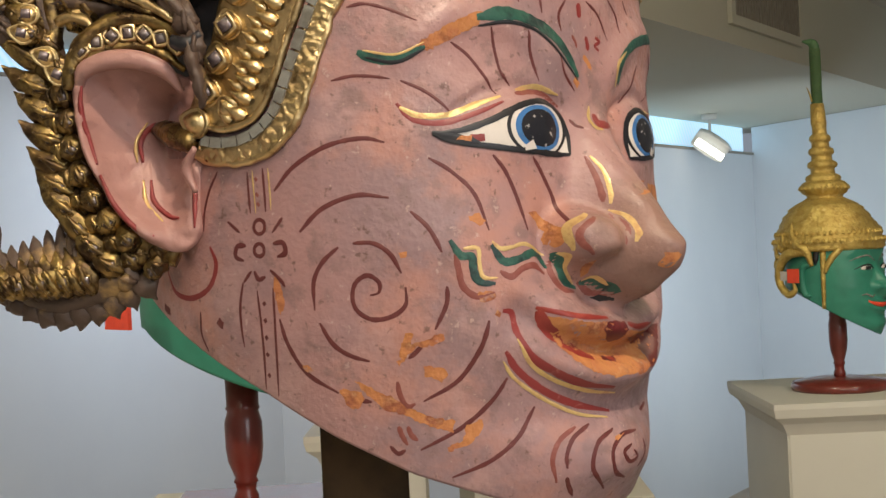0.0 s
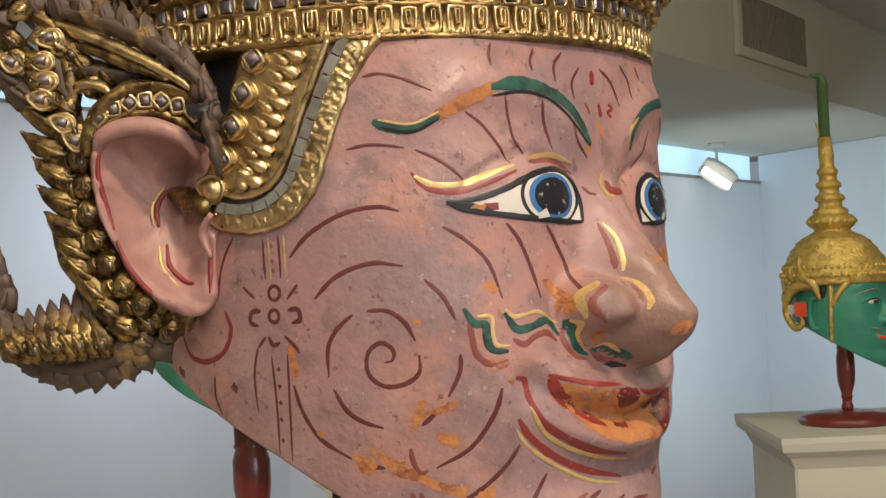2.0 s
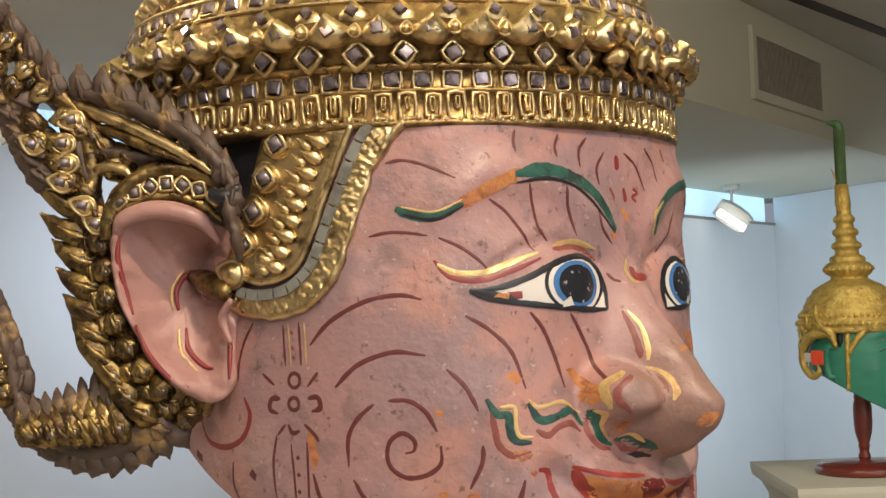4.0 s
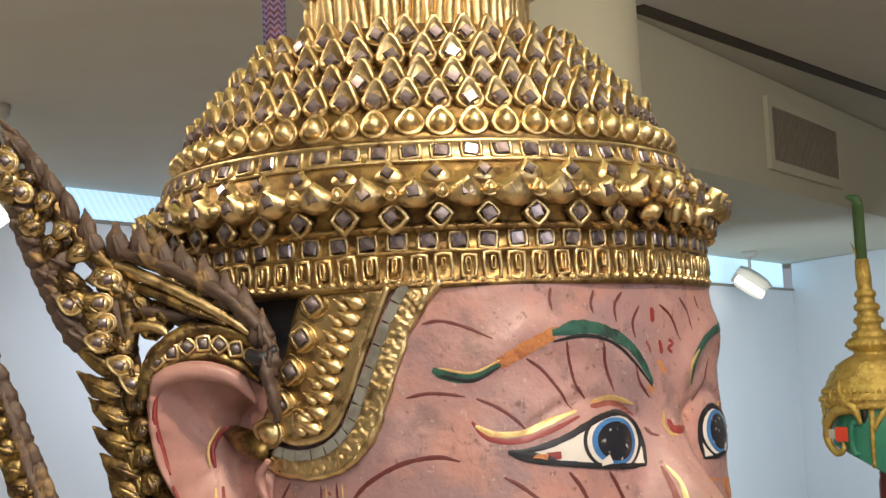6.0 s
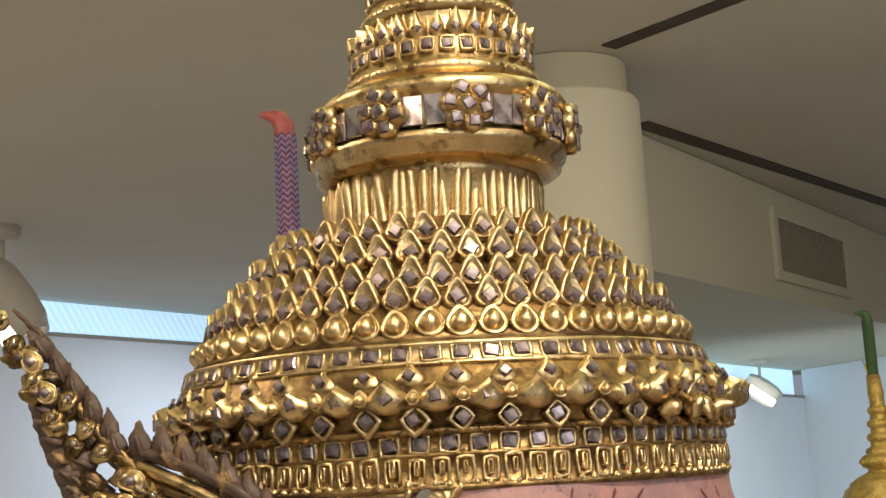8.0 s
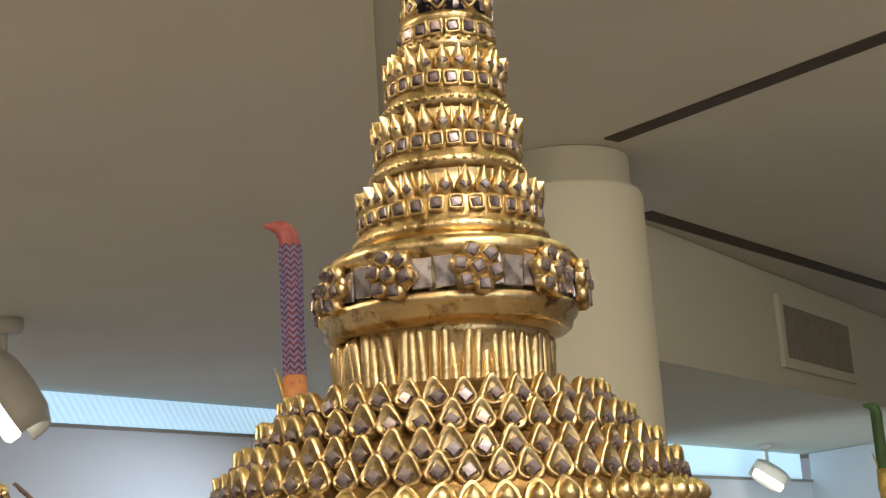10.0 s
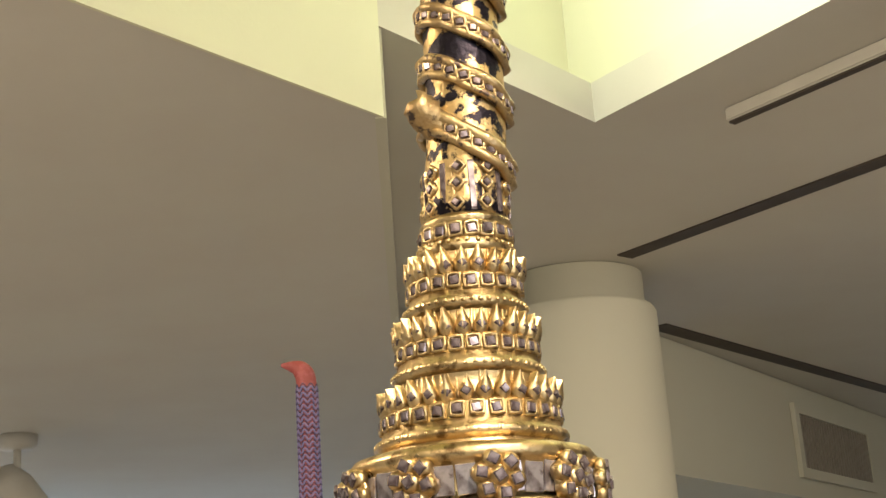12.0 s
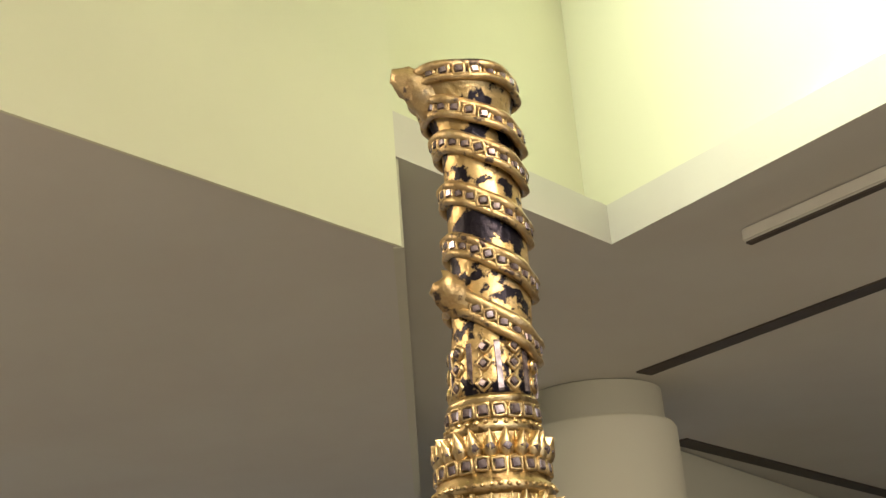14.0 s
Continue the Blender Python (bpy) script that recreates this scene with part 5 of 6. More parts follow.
STROKES += [(GREEN, s) for s in [(0.003, 1, [(-47, 0.0698), (-44, 0.0673), (-40.4, 0.0666), (-35.4, 0.0706)]),
    (0.004, 1, [(-26.1, 0.0809), (-19.7, 0.0829), (-13.1, 0.0799), (-7.5, 0.0731), (-3, 0.0611)]),
    (0.0034, 1, [(10.1, 0.0599), (11.1, 0.0697), (18.9, 0.0781), (31.2, 0.0827), (32.2, 0.081)]),
    (0.0024, 1, [(-33, 0.0018), (-31.3, -0.0037), (-29.4, -0.0045), (-29.1, -0.0096), (-28, -0.0137), (-25.4, -0.0144)]),
    (0.0024, 1, [(-25.8, -0.0005), (-23.8, -0.0065), (-21.2, -0.0064), (-17.2, -0.0041), (-15, -0.0101)]),
    (0.0022, 1, [(-14.3, -0.0046), (-13.3, -0.0083), (-11.9, -0.0146), (-9, -0.0181)]),
    (0.0022, 1, [(-8.3, -0.0167), (-7, -0.0157), (-5.4, -0.0172), (-2.8, -0.0207)])]]
STROKES += [(ORANGE, s) for s in [(0.0022, 0, [(-4.4, 0.0605), (-3.1, 0.0579)]),
    (0.0018, 1, [(-0.9, 0.0696), (0.4, 0.0671), (1.3, 0.0647)]),
    (0.0016, 0, [(-25.5, -0.0247), (-24.6, -0.0259)])]]
STROKES += [(BLACK, s) for s in [(0.0011, 1, [(-45.6, 0.0677), (-40.4, 0.0654), (-35.5, 0.0698)]),
    (0.0011, 1, [(-25.8, 0.0779), (-19.9, 0.0796), (-14, 0.0771), (-9.2, 0.0705), (-3.4, 0.06)])]]
STROKES += [(LIPRED, s) for s in [(0.003, 1, [(-18.2, -0.0251), (-16.1, -0.0322), (-11.7, -0.0389), (-7.2, -0.0443)]),
    (0.0016, 1, [(-18.5, -0.024), (-15.4, -0.0259), (-11, -0.0281), (-5.1, -0.0295)]),
    (0.0018, 1, [(-0.5, -0.0324), (2.3, -0.0341), (6.4, -0.0336)]),
    (0.0018, 0, [(-4.5, -0.0436), (-1.9, -0.0453)])]]
# ---- flaked spots where the orange primer shows: angle and height of their corners ----
FLAKES, LIPS = [], []
FLAKES.append([(-17.8, -0.0264), (-15.3, -0.0275), (-11.1, -0.0298), (-5.8, -0.031), (-1, -0.0346), (13.7, -0.0383), (8.7, -0.0488), (3.9, -0.0521), (-3.5, -0.052), (-8.9, -0.0488), (-12.1, -0.0436), (-14.8, -0.0363)])
FLAKES.append([(-16.7, 0.0113), (-14.6, 0.0074), (-13.5, 0.0041), (-13.5, -0.0015), (-14.4, -0.003), (-15.6, 0.0003), (-15, 0.0033), (-16, 0.0055), (-18.1, 0.0101)])
FLAKES.append([(-53.7, -0.0501), (-49.3, -0.051), (-48.9, -0.0535), (-50.1, -0.0576), (-52.3, -0.0565)])
FLAKES.append([(-50.8, -0.0465), (-47.2, -0.0505), (-44.1, -0.0528), (-41.1, -0.0572), (-37, -0.0613), (-32.4, -0.0633), (-32.9, -0.0674), (-37, -0.0649), (-41.6, -0.0603), (-45.3, -0.0579), (-48.3, -0.0525)])
FLAKES.append([(-40.9, -0.0305), (-39.5, -0.031), (-40, -0.0346), (-38.6, -0.0338), (-34.4, -0.0311), (-34.1, -0.0332), (-36.3, -0.0354), (-39.3, -0.0357), (-41.3, -0.0406), (-42.3, -0.0375)])
FLAKES.append([(-38.1, -0.0426), (-35.4, -0.0433), (-33.4, -0.046), (-34.9, -0.0485), (-37.4, -0.0468)])
FLAKES.append([(-42.8, -0.0405), (-41, -0.039), (-41.2, -0.0411), (-42.3, -0.0418)])
FLAKES.append([(-30.3, -0.0656), (-27.3, -0.0633), (-27.3, -0.0671), (-29.4, -0.0719), (-33.5, -0.0746), (-34, -0.0729), (-30.9, -0.0707)])
FLAKES.append([(-41.5, -0.0017), (-40, -0.0012), (-40.4, -0.0034), (-41.3, -0.0041)])
FLAKES.append([(-60.7, -0.0406), (-59, -0.0412), (-58.4, -0.0437), (-60.3, -0.0431)])
FLAKES.append([(-65, -0.0077), (-63.8, -0.0104), (-63.1, -0.0187), (-64.3, -0.0228), (-65.1, -0.0166)])
FLAKES.append([(-28.3, -0.0169), (-26, -0.0172), (-25.4, -0.0191), (-26.7, -0.0209), (-28.2, -0.0203)])
FLAKES.append([(-29.6, 0.0095), (-27.9, 0.0108), (-26.4, 0.0083), (-27, 0.0063), (-28.5, 0.0068)])
FLAKES.append([(12.3, 0.0231), (18, 0.0222), (-0.3, 0.0153), (-2.1, 0.0154)])
FLAKES.append([(20, 0.0211), (31.7, 0.0207), (31.9, 0.0122), (23.6, 0.0127)])
FLAKES.append([(38.4, 0.0678), (33.8, 0.0641), (32.9, 0.0596), (33.4, 0.0623)])
FLAKES.append([(-2.1, -0.006), (-0.5, -0.0073), (-1.1, -0.0123), (-2.5, -0.0111)])
FLAKES.append([(-9.8, -0.0088), (-9, -0.0083), (-7.9, -0.0121), (-8.4, -0.0141), (-9.6, -0.0122)])
FLAKES.append([(-37.2, 0.0702), (-34.6, 0.0748), (-30.8, 0.0788), (-27, 0.0822), (-24.4, 0.0826), (-25.6, 0.0788), (-28.6, 0.0754), (-32, 0.0722), (-35.2, 0.0692)])
FLAKES.append([(-0.1, -0.0737), (-2.9, -0.0743), (-3.1, -0.0763)])
LIPS.append([(-6.8, -0.0334), (-5.3, -0.0307), (-1.1, -0.0318), (-0.7, -0.0345), (-1.6, -0.0377), (-3.2, -0.0389), (-5.2, -0.0375)])
LIPS.append([(0.1, -0.038), (4.7, -0.0367), (17.8, -0.0353), (9.4, -0.049), (6.3, -0.0509), (6.8, -0.0452), (6.9, -0.0419)])
LIPS.append([(-4.5, -0.0432), (-1.1, -0.0447), (-2.2, -0.0465), (-5.2, -0.0451)])
NAMES = {"maroon_paint": "wrinkle_line", "brown_red_paint": "brown_line", "red_paint": "red_line", "green_paint": "green_stroke", "gold_paint": "gold_line",
         "black_paint": "black_line", "orange_primer": "primer_spot", "lip_red": "lip_paint", "white_paint": "white_paint"}
LIFT = {"maroon_paint": 0.00006, "brown_red_paint": 0.00008, "red_paint": 0.0001, "green_paint": 0.00014, "gold_paint": 0.0002, "black_paint": 0.00024,
        "orange_primer": 0.00006, "lip_red": 0.0002}


def ribbon(pts, wide, taper, lift):
    """A brush stroke laid on the face, a little raised along its middle."""
    n = max(8, 7 * len(pts))
    line = spline([(a, w * 480.0, 0.0) for a, w in pts], n)
    bm = bmesh.new()
    rings = []
    for k, p in enumerate(line):
        u = k / (n - 1)
        q = line[min(k + 1, n - 1)] - line[max(k - 1, 0)]
        side = Vector((-q.y, q.x, 0)).normalized()
        h = wide * 0.62 * (1 + 0.2 * noise.noise(Vector((p.x, p.y, wide * 1e4)) * 0.9) + 0.12 * noise.noise(Vector((p.x, p.y, 3.3)) * 4))
        if taper:
            h *= 0.35 + 0.65 * min(1.0, u / 0.16 + 0.15, (1 - u) / 0.24 + 0.05)
        ring = []
        for e, up in ((-1, 0.02), (-0.55, 0.8), (0, 1.0), (0.55, 0.8), (1, 0.02)):
            c = p + side * (e * h * 480.0)
            ring.append(bm.verts.new(skin(c.x, c.y / 480.0, lift + 0.00009 * up)))
        rings.append(ring)
    for a, b in zip(rings, rings[1:]):
        for i in range(4):
            bm.faces.new((a[i], a[i + 1], b[i + 1], b[i]))
    return bm


def patch(pts, lift, rough=0.0, step=0.0032, place=None):
    """A flat spot of paint cut out along a line round it and laid on the face."""
    bm = bmesh.new()
    loop = []
    m = len(pts)
    for i in range(m):
        p, q = Vector((pts[i][0], pts[i][1] * 480.0)), Vector((pts[(i + 1) % m][0], pts[(i + 1) % m][1] * 480.0))
        cuts = max(1, int((q - p).length / 480.0 / (0.0011 if rough else 0.004)))
        for k in range(cuts):
            c = p.lerp(q, k / cuts)
            if rough:
                c += Vector((noise.noise(Vector((c.x, c.y, 1.7)) * 1.1), noise.noise(Vector((c.x, c.y, 8.1)) * 1.1))) * rough * 480.0
            loop.append(c)
    bm.faces.new([bm.verts.new((c.x, c.y, 0)) for c in loop])
    bmesh.ops.triangulate(bm, faces=bm.faces[:])
    for _ in range(5):
        long = [e for e in bm.edges if e.calc_length() > step * 480.0]
        if not long:
            break
        bmesh.ops.subdivide_edges(bm, edges=long, cuts=1)
        bmesh.ops.triangulate(bm, faces=bm.faces[:])
    for v in bm.verts:
        v.co = (place or skin)(v.co.x, v.co.y / 480.0, lift)
    return bm


for mat, (wide, taper, pts) in STROKES:
    part(NAMES[mat.name], ribbon(pts, wide, taper, LIFT[mat.name]), mat, face)
for pts in LIPS:
    part("lip_paint", patch(pts, 0.0003, 0.0009), LIPDARK, face, "dark red flake of lip paint")
for pts in FLAKES:
    part("primer_spot", patch(pts, 0.00016, 0.0011), ORANGE, face)


# ---- painted eyes ----
def disc(a0, w0, wide, r, top, low, n=40):
    """A round spot of radius r metres, cut by the lower lid."""
    return [(a0 + wide * math.cos(t), min(max(w0 + r * math.sin(t), low), top)) for t in (2 * math.pi * k / n for k in range(n))]


for s in (-1, 1):
    flip = (lambda pts: pts) if s < 0 else (lambda pts: [(4.2 - a * 0.95, w - 0.0008) for a, w in pts][::-1])
    upper = [(-34.9, 0.0394), (-29.5, 0.0408), (-24.5, 0.0441), (-21.1, 0.0472), (-17.2, 0.0502), (-12.8, 0.0512), (-8.6, 0.0475), (-7.2, 0.039), (-7.6, 0.0316)]
    lower = [(-7.6, 0.0316), (-12, 0.0317), (-18, 0.0327), (-25, 0.0346), (-31.6, 0.0368), (-34.9, 0.0394)]
    part("eye_white", patch(flip(upper + lower[1:-1]), 0.00025), WHITE, face, "white painted eyeball")
    a0, w0 = -14.6, 0.0412
    for k, (wide, r, mat, name) in enumerate(((7.3, 0.0106, BLACK, "iris_rim"), (6.6, 0.0097, WHITE, "iris_ring"), (5.7, 0.0085, BLUE, "iris"), (4.6, 0.0070, PUPIL, "pupil"))):
        part(name, patch(flip(disc(a0, w0, wide, r, 0.0508, 0.0322 + 0.0003 * k)), 0.00032 + 0.00007 * k), mat, face)
    glint = [(a0 - 4.0, 0.0328), (a0 - 1.6, 0.0335), (a0 - 2.4, 0.0368), (a0 - 4.0, 0.0348)]
    part("eye_glint", patch(flip(glint), 0.00062), WHITE, face)
    part("black_line", ribbon(flip(upper), 0.0019, 1, 0.00045), BLACK, face)
    part("black_line", ribbon(flip(lower), 0.0017, 1, 0.00045), BLACK, face)
    part("black_line", ribbon(flip([(-27, 0.036), (-31, 0.038), (-35, 0.0402)]), 0.0022, 1, 0.0005), BLACK, face)
    part("red_line", ribbon(flip([(-28.5, 0.0375), (-26, 0.0378)]), 0.0022, 0, 0.0004), RED, face)
    part("primer_spot", patch(flip([(-31, 0.0372), (-28.5, 0.0365), (-28.3, 0.0387), (-30, 0.0388)]), 0.0006, 0.0006), ORANGE, face)
    # nostril
    part("nostril", patch(flip([(-5.6, -0.0222), (-4.2, -0.0236), (-2.2, -0.0238), (-2.4, -0.0222), (-4.5, -0.0212)]), 0.0002, 0.0005), BLACK, face, "dark nostril")
# ---- gilded temple panel in front of the ear ----
OUTER = [(-44.9, 0.101), (-48, 0.0936), (-50.7, 0.0848), (-53.5, 0.0711), (-55.7, 0.0582), (-58, 0.0474), (-61.4, 0.0397), (-65.6, 0.0354), (-72, 0.0336), (-79, 0.0359), (-84, 0.041)]
PLATES = [(-51, 0.1005), (-54.2, 0.0893), (-57.1, 0.0755), (-59.7, 0.0636), (-61.6, 0.0537), (-64.2, 0.0469), (-68.6, 0.0421), (-74.5, 0.0413), (-79, 0.0433)]
INNER = [(-54.1, 0.1), (-56.3, 0.0895), (-59.3, 0.0757), (-61.7, 0.0638), (-64.1, 0.0539), (-67.3, 0.0481), (-73.1, 0.046), (-78, 0.0487)]
LEFT = [(-71.9, 0.1012), (-73.9, 0.09), (-75.8, 0.0777), (-78.5, 0.0655), (-82, 0.0542)]


def draped(pts, radii, up, n=40, sides=8, rough=0.0):
    bm = rope([skin(a, w, up) for a, w in pts], radii, n, sides)
    if rough:
        for v in bm.verts:
            v.co += Vector([noise.noise(v.co * 260 + Vector((i * 9, 0, 0))) for i in range(3)]) * rough
    return bm


for side in (1,):
    panel = part("temple_panel", patch(INNER[:] + LEFT[::-1], 0.0035), GOLD, mask, "gilded embossed panel before the ear, edged with mirror strips")
    thick = panel.modifiers.new("thick", "SOLIDIFY")
    thick.thickness, thick.offset = 0.004, -1.0
    bm = patch(OUTER + PLATES[::-1], 0.0026, 0.0008, 0.0013)
    for v in bm.verts:
        v.co += Vector([noise.noise(v.co * 520 + Vector((i * 9, 0, 0))) for i in range(3)]) * 0.0008
    border = part("border", bm, GOLD, panel, "rough gilded border")
    t2 = border.modifiers.new("thick", "SOLIDIFY")
    t2.thickness, t2.offset = 0.0035, -1.0
    part("border_bead", draped(OUTER, [0.0016] * 3, 0.0012, 60, 8, 0.0009), GOLD, panel)
    part("bead_moulding", draped(INNER, [0.0014] * 3, 0.0036, 50, 8, 0.0003), GOLD, panel)
    line = spline([(a, w * 480, 0) for a, w in PLATES], 15)
    for k in range(14):
        p, q = line[k], line[k + 1]
        d = (q - p)
        p, q = p + d * 0.05, q - d * 0.04
        n = Vector((-d.y, d.x, 0)).normalized() * 0.0019 * 480
        quad = [p - n, q - n, q + n, p + n]
        pl = part("mirror_strip", patch([(c.x, c.y / 480) for c in quad], 0.0034 + 0.0004 * rnd.random()), PLATE, panel, smooth=False)
        pl.modifiers.new("thick", "SOLIDIFY").thickness = 0.0016

    def piece(name, shape, mat, a, w, up, spin=0.0):
        g = part(name, shape, mat, panel)
        c = skin(a, w, up)
        nrm = (skin(a, w, 0.01) - c).normalized()
        z = Vector((0, 0, 1)) - nrm * nrm.z
        z.normalize()
        y = z.cross(nrm)
        g.matrix_local = Matrix.Translation(c) @ Matrix((nrm, y, z)).transposed().to_4x4() @ pose(0, 0, 0, spin)
        return g

    for a, w in ((-68.3, 0.0954), (-71.0, 0.0834), (-73.5, 0.0716), (-76.1, 0.0600)):
        piece("setting", drop_shape(0.0062, 0.0125, 0.0024), GOLD, a, w - 0.0052, 0.0034, 8)
        piece("collet", collet(0.0048, 0.0048, 0.0042, 0.0014), GOLD, a, w, 0.0036, 30)
        piece("stone", tablet(0.0047, 0.0047, 0.0014), GEM, a, w, 0.0068, 30)
    for k in range(9):
        u = k / 8
        w = 0.0965 - 0.044 * u
        a = lerp(w, [0.05, 0.0639, 0.0757, 0.0895, 0.1], [-68.5, -65.3, -63, -60, -57.8])
        piece("leaf", petal(0.0028, 0.0085, 0.0026, 0.8), GOLD, float(a), w - 0.003, 0.0034, 62)
        piece("leaf", petal(0.0022, 0.0065, 0.0022, 0.8), GOLD, float(a) - 3.2, w - 0.004, 0.0034, 48)
    piece("scroll", drop_shape(0.006, 0.014, 0.004), GOLD, -76.5, 0.0475, 0.0034, 70)
    piece("scroll", drop_shape(0.0045, 0.01, 0.003), GOLD, -70.5, 0.0500, 0.0034, 35)
    beak = draped([(-80, 0.0425), (-85, 0.0455), (-90, 0.0488), (-94, 0.0492)], [0.004, 0.0055, 0.0038, 0.001], 0.004, 16, 10)
    part("panel_tip", beak, OLDGOLD, panel, "pointed gilded tip")
    # black patch laid on the face at the gap below the headband
    part("dark_gap", patch([(-104, 0.112), (-71, 0.112), (-73.5, 0.09), (-78, 0.068), (-104, 0.068)], 0.0006), JETBLACK, mask, "black patch at the gap under the headband")

# ---- ear ----
EAR = [(-0.0682, 1.6700), (-0.0808, 1.6745), (-0.0957, 1.6745), (-0.1030, 1.6675), (-0.1045, 1.657), (-0.1018, 1.6422), (-0.0955, 1.6273), (-0.0872, 1.6140), (-0.0765, 1.6050), (-0.0670, 1.6025),
       (-0.0600, 1.6090), (-0.0600, 1.6199), (-0.0590, 1.6304), (-0.0570, 1.6400), (-0.0590, 1.6576), (-0.0615, 1.6659)]
EC = Vector((-0.0800, 1.6400))
EPTS = spline([(x, z, 0) for x, z in EAR + EAR[:1]], 97)[:-1]


def ear_depth(t, x, z):
    """How far the ear's surface lies towards the side: a rolled rim and a deep shell."""
    d = lerp(t, [0, 0.3, 0.55, 0.72, 0.84, 0.93, 1.0], [-0.0855, -0.0865, -0.0895, -0.0935, -0.0985, -0.1005, -0.0975])
    deep = 0.012 * math.exp(-((x + 0.070) / 0.011) ** 2 - ((z - 1.650) / 0.018) ** 2)
    front = max(0.0, min(1.0, (x + 0.074) / 0.014))
    return float(d) * (1 - front) + front * (-0.0945 - 0.12 * (x + 0.066)) + deep + 0.003 * noise.noise(Vector((x * 120, z * 120, 3))) + 0.0011 * noise.noise(Vector((x * 330, z * 330, 5)))


bm = bmesh.new()
rings = []
for t in (0.0001, 0.15, 0.3, 0.42, 0.54, 0.64, 0.72, 0.79, 0.85, 0.9, 0.94, 0.97, 1.0):
    ring = []
    for p in EPTS:
        x, z = EC.x + (p.x - EC.x) * t, EC.y + (p.y - EC.y) * t
        ring.append(bm.verts.new((x, ear_depth(t, x, z), z - BASE)))
    rings.append(ring)
tail = [bm.verts.new((p.x * 0.97 - 0.002, -0.088, p.y - BASE)) for p in EPTS]
rings.append(tail)
for lo, hi in zip(rings, rings[1:]):
    for i in range(96):
        bm.faces.new((lo[i], lo[(i + 1) % 96], hi[(i + 1) % 96], hi[i]))
bmesh.ops.remove_doubles(bm, verts=bm.verts, dist=0.00002)
ear = part("ear", bm, EARPINK, mask, "large pink ear with a rolled rim and red outlines")


def on_ear(x, z, up=0.0):
    d = Vector((x, z)) - EC
    best = max(EPTS, key=lambda p: (Vector((p.x, p.y)) - EC).normalized().dot(d.normalized()))
    t = min(1.0, d.length / (Vector((best.x, best.y)) - EC).length)
    return Vector((x, ear_depth(t, x, z) - up, z - BASE))


for pts, r, mat, name in (
        ([(-0.1000, 1.6660), (-0.1010, 1.6560), (-0.0985, 1.6430), (-0.0960, 1.6360)], 0.0011, RED, "red_line"),
        ([(-0.0950, 1.6320), (-0.0900, 1.6210), (-0.0830, 1.6120), (-0.0760, 1.6085)], 0.0011, RED, "red_line"),
        ([(-0.0825, 1.6370), (-0.0830, 1.6450), (-0.0790, 1.6510), (-0.0720, 1.6515)], 0.0012, RED, "red_line"),
        ([(-0.0795, 1.6300), (-0.0780, 1.6220), (-0.0720, 1.6160), (-0.0680, 1.6150)], 0.0011, RED, "red_line"),
        ([(-0.0640, 1.6330), (-0.0615, 1.6270), (-0.0612, 1.6180), (-0.0615, 1.6110)], 0.0010, RED, "red_line"),
        ([(-0.0845, 1.6370), (-0.0845, 1.6450), (-0.0805, 1.6525)], 0.0007, GOLDPAINT, "gold_line"),
        ([(-0.0820, 1.6300), (-0.0805, 1.6210), (-0.0740, 1.6140)], 0.0009, GOLDPAINT, "gold_line")):
    part(name, rope([on_ear(x, z, 0.0001) for x, z in pts], [r * 0.5, r, r, r * 0.4], 24, 6), mat, ear)
part("helix", rope([(-0.1015, -0.0985, 1.6640 - BASE), (-0.0985, -0.1010, 1.6705 - BASE), (-0.0890, -0.1030, 1.6735 - BASE), (-0.0785, -0.1035, 1.6730 - BASE), (-0.0690, -0.1020, 1.6690 - BASE), (-0.0630, -0.1000, 1.6610 - BASE)],
                   [0.0015, 0.0032, 0.0036, 0.0036, 0.003, 0.001], 40, 10), EARPINK, ear, "rolled upper rim of the ear")
part("ear_ridge", rope([(-0.0600, -0.1000, 1.6240 - BASE), (-0.0632, -0.0985, 1.6330 - BASE), (-0.0590, -0.1030, 1.6400 - BASE)], [0.001, 0.0022, 0.001], 14, 10), EARPINK, ear)

# ---- carved flame ornament round and behind the ear ----
wing = part("ear_ornament", rope([(x, -0.086, z - BASE) for x, z in ((-0.0700, 1.6010), (-0.0850, 1.6075), (-0.0965, 1.6190), (-0.1045, 1.6330), (-0.1085, 1.6500), (-0.1080, 1.6650), (-0.1050, 1.6740))],
                                 [0.005, 0.006, 0.0055, 0.005, 0.0045, 0.004, 0.003], 40, 10), OLDGOLD, mask, "openwork carved and gilded flame ornament with small mirror stones")


def bar(pts, radii, mat, name, n=24, y=None, flat=1.0):
    bm = rope([(p[0], p[2] if len(p) > 2 else y, p[1] - BASE) for p in pts], radii, n, 8, flat=flat)
    for v in bm.verts:
        v.co += Vector([noise.noise(v.co * 300 + Vector((i * 7, 0, 0))) for i in range(3)]) * (0.0016 if mat is BROWNLEAF else 0.0005)
    return part(name, bm, mat, wing)


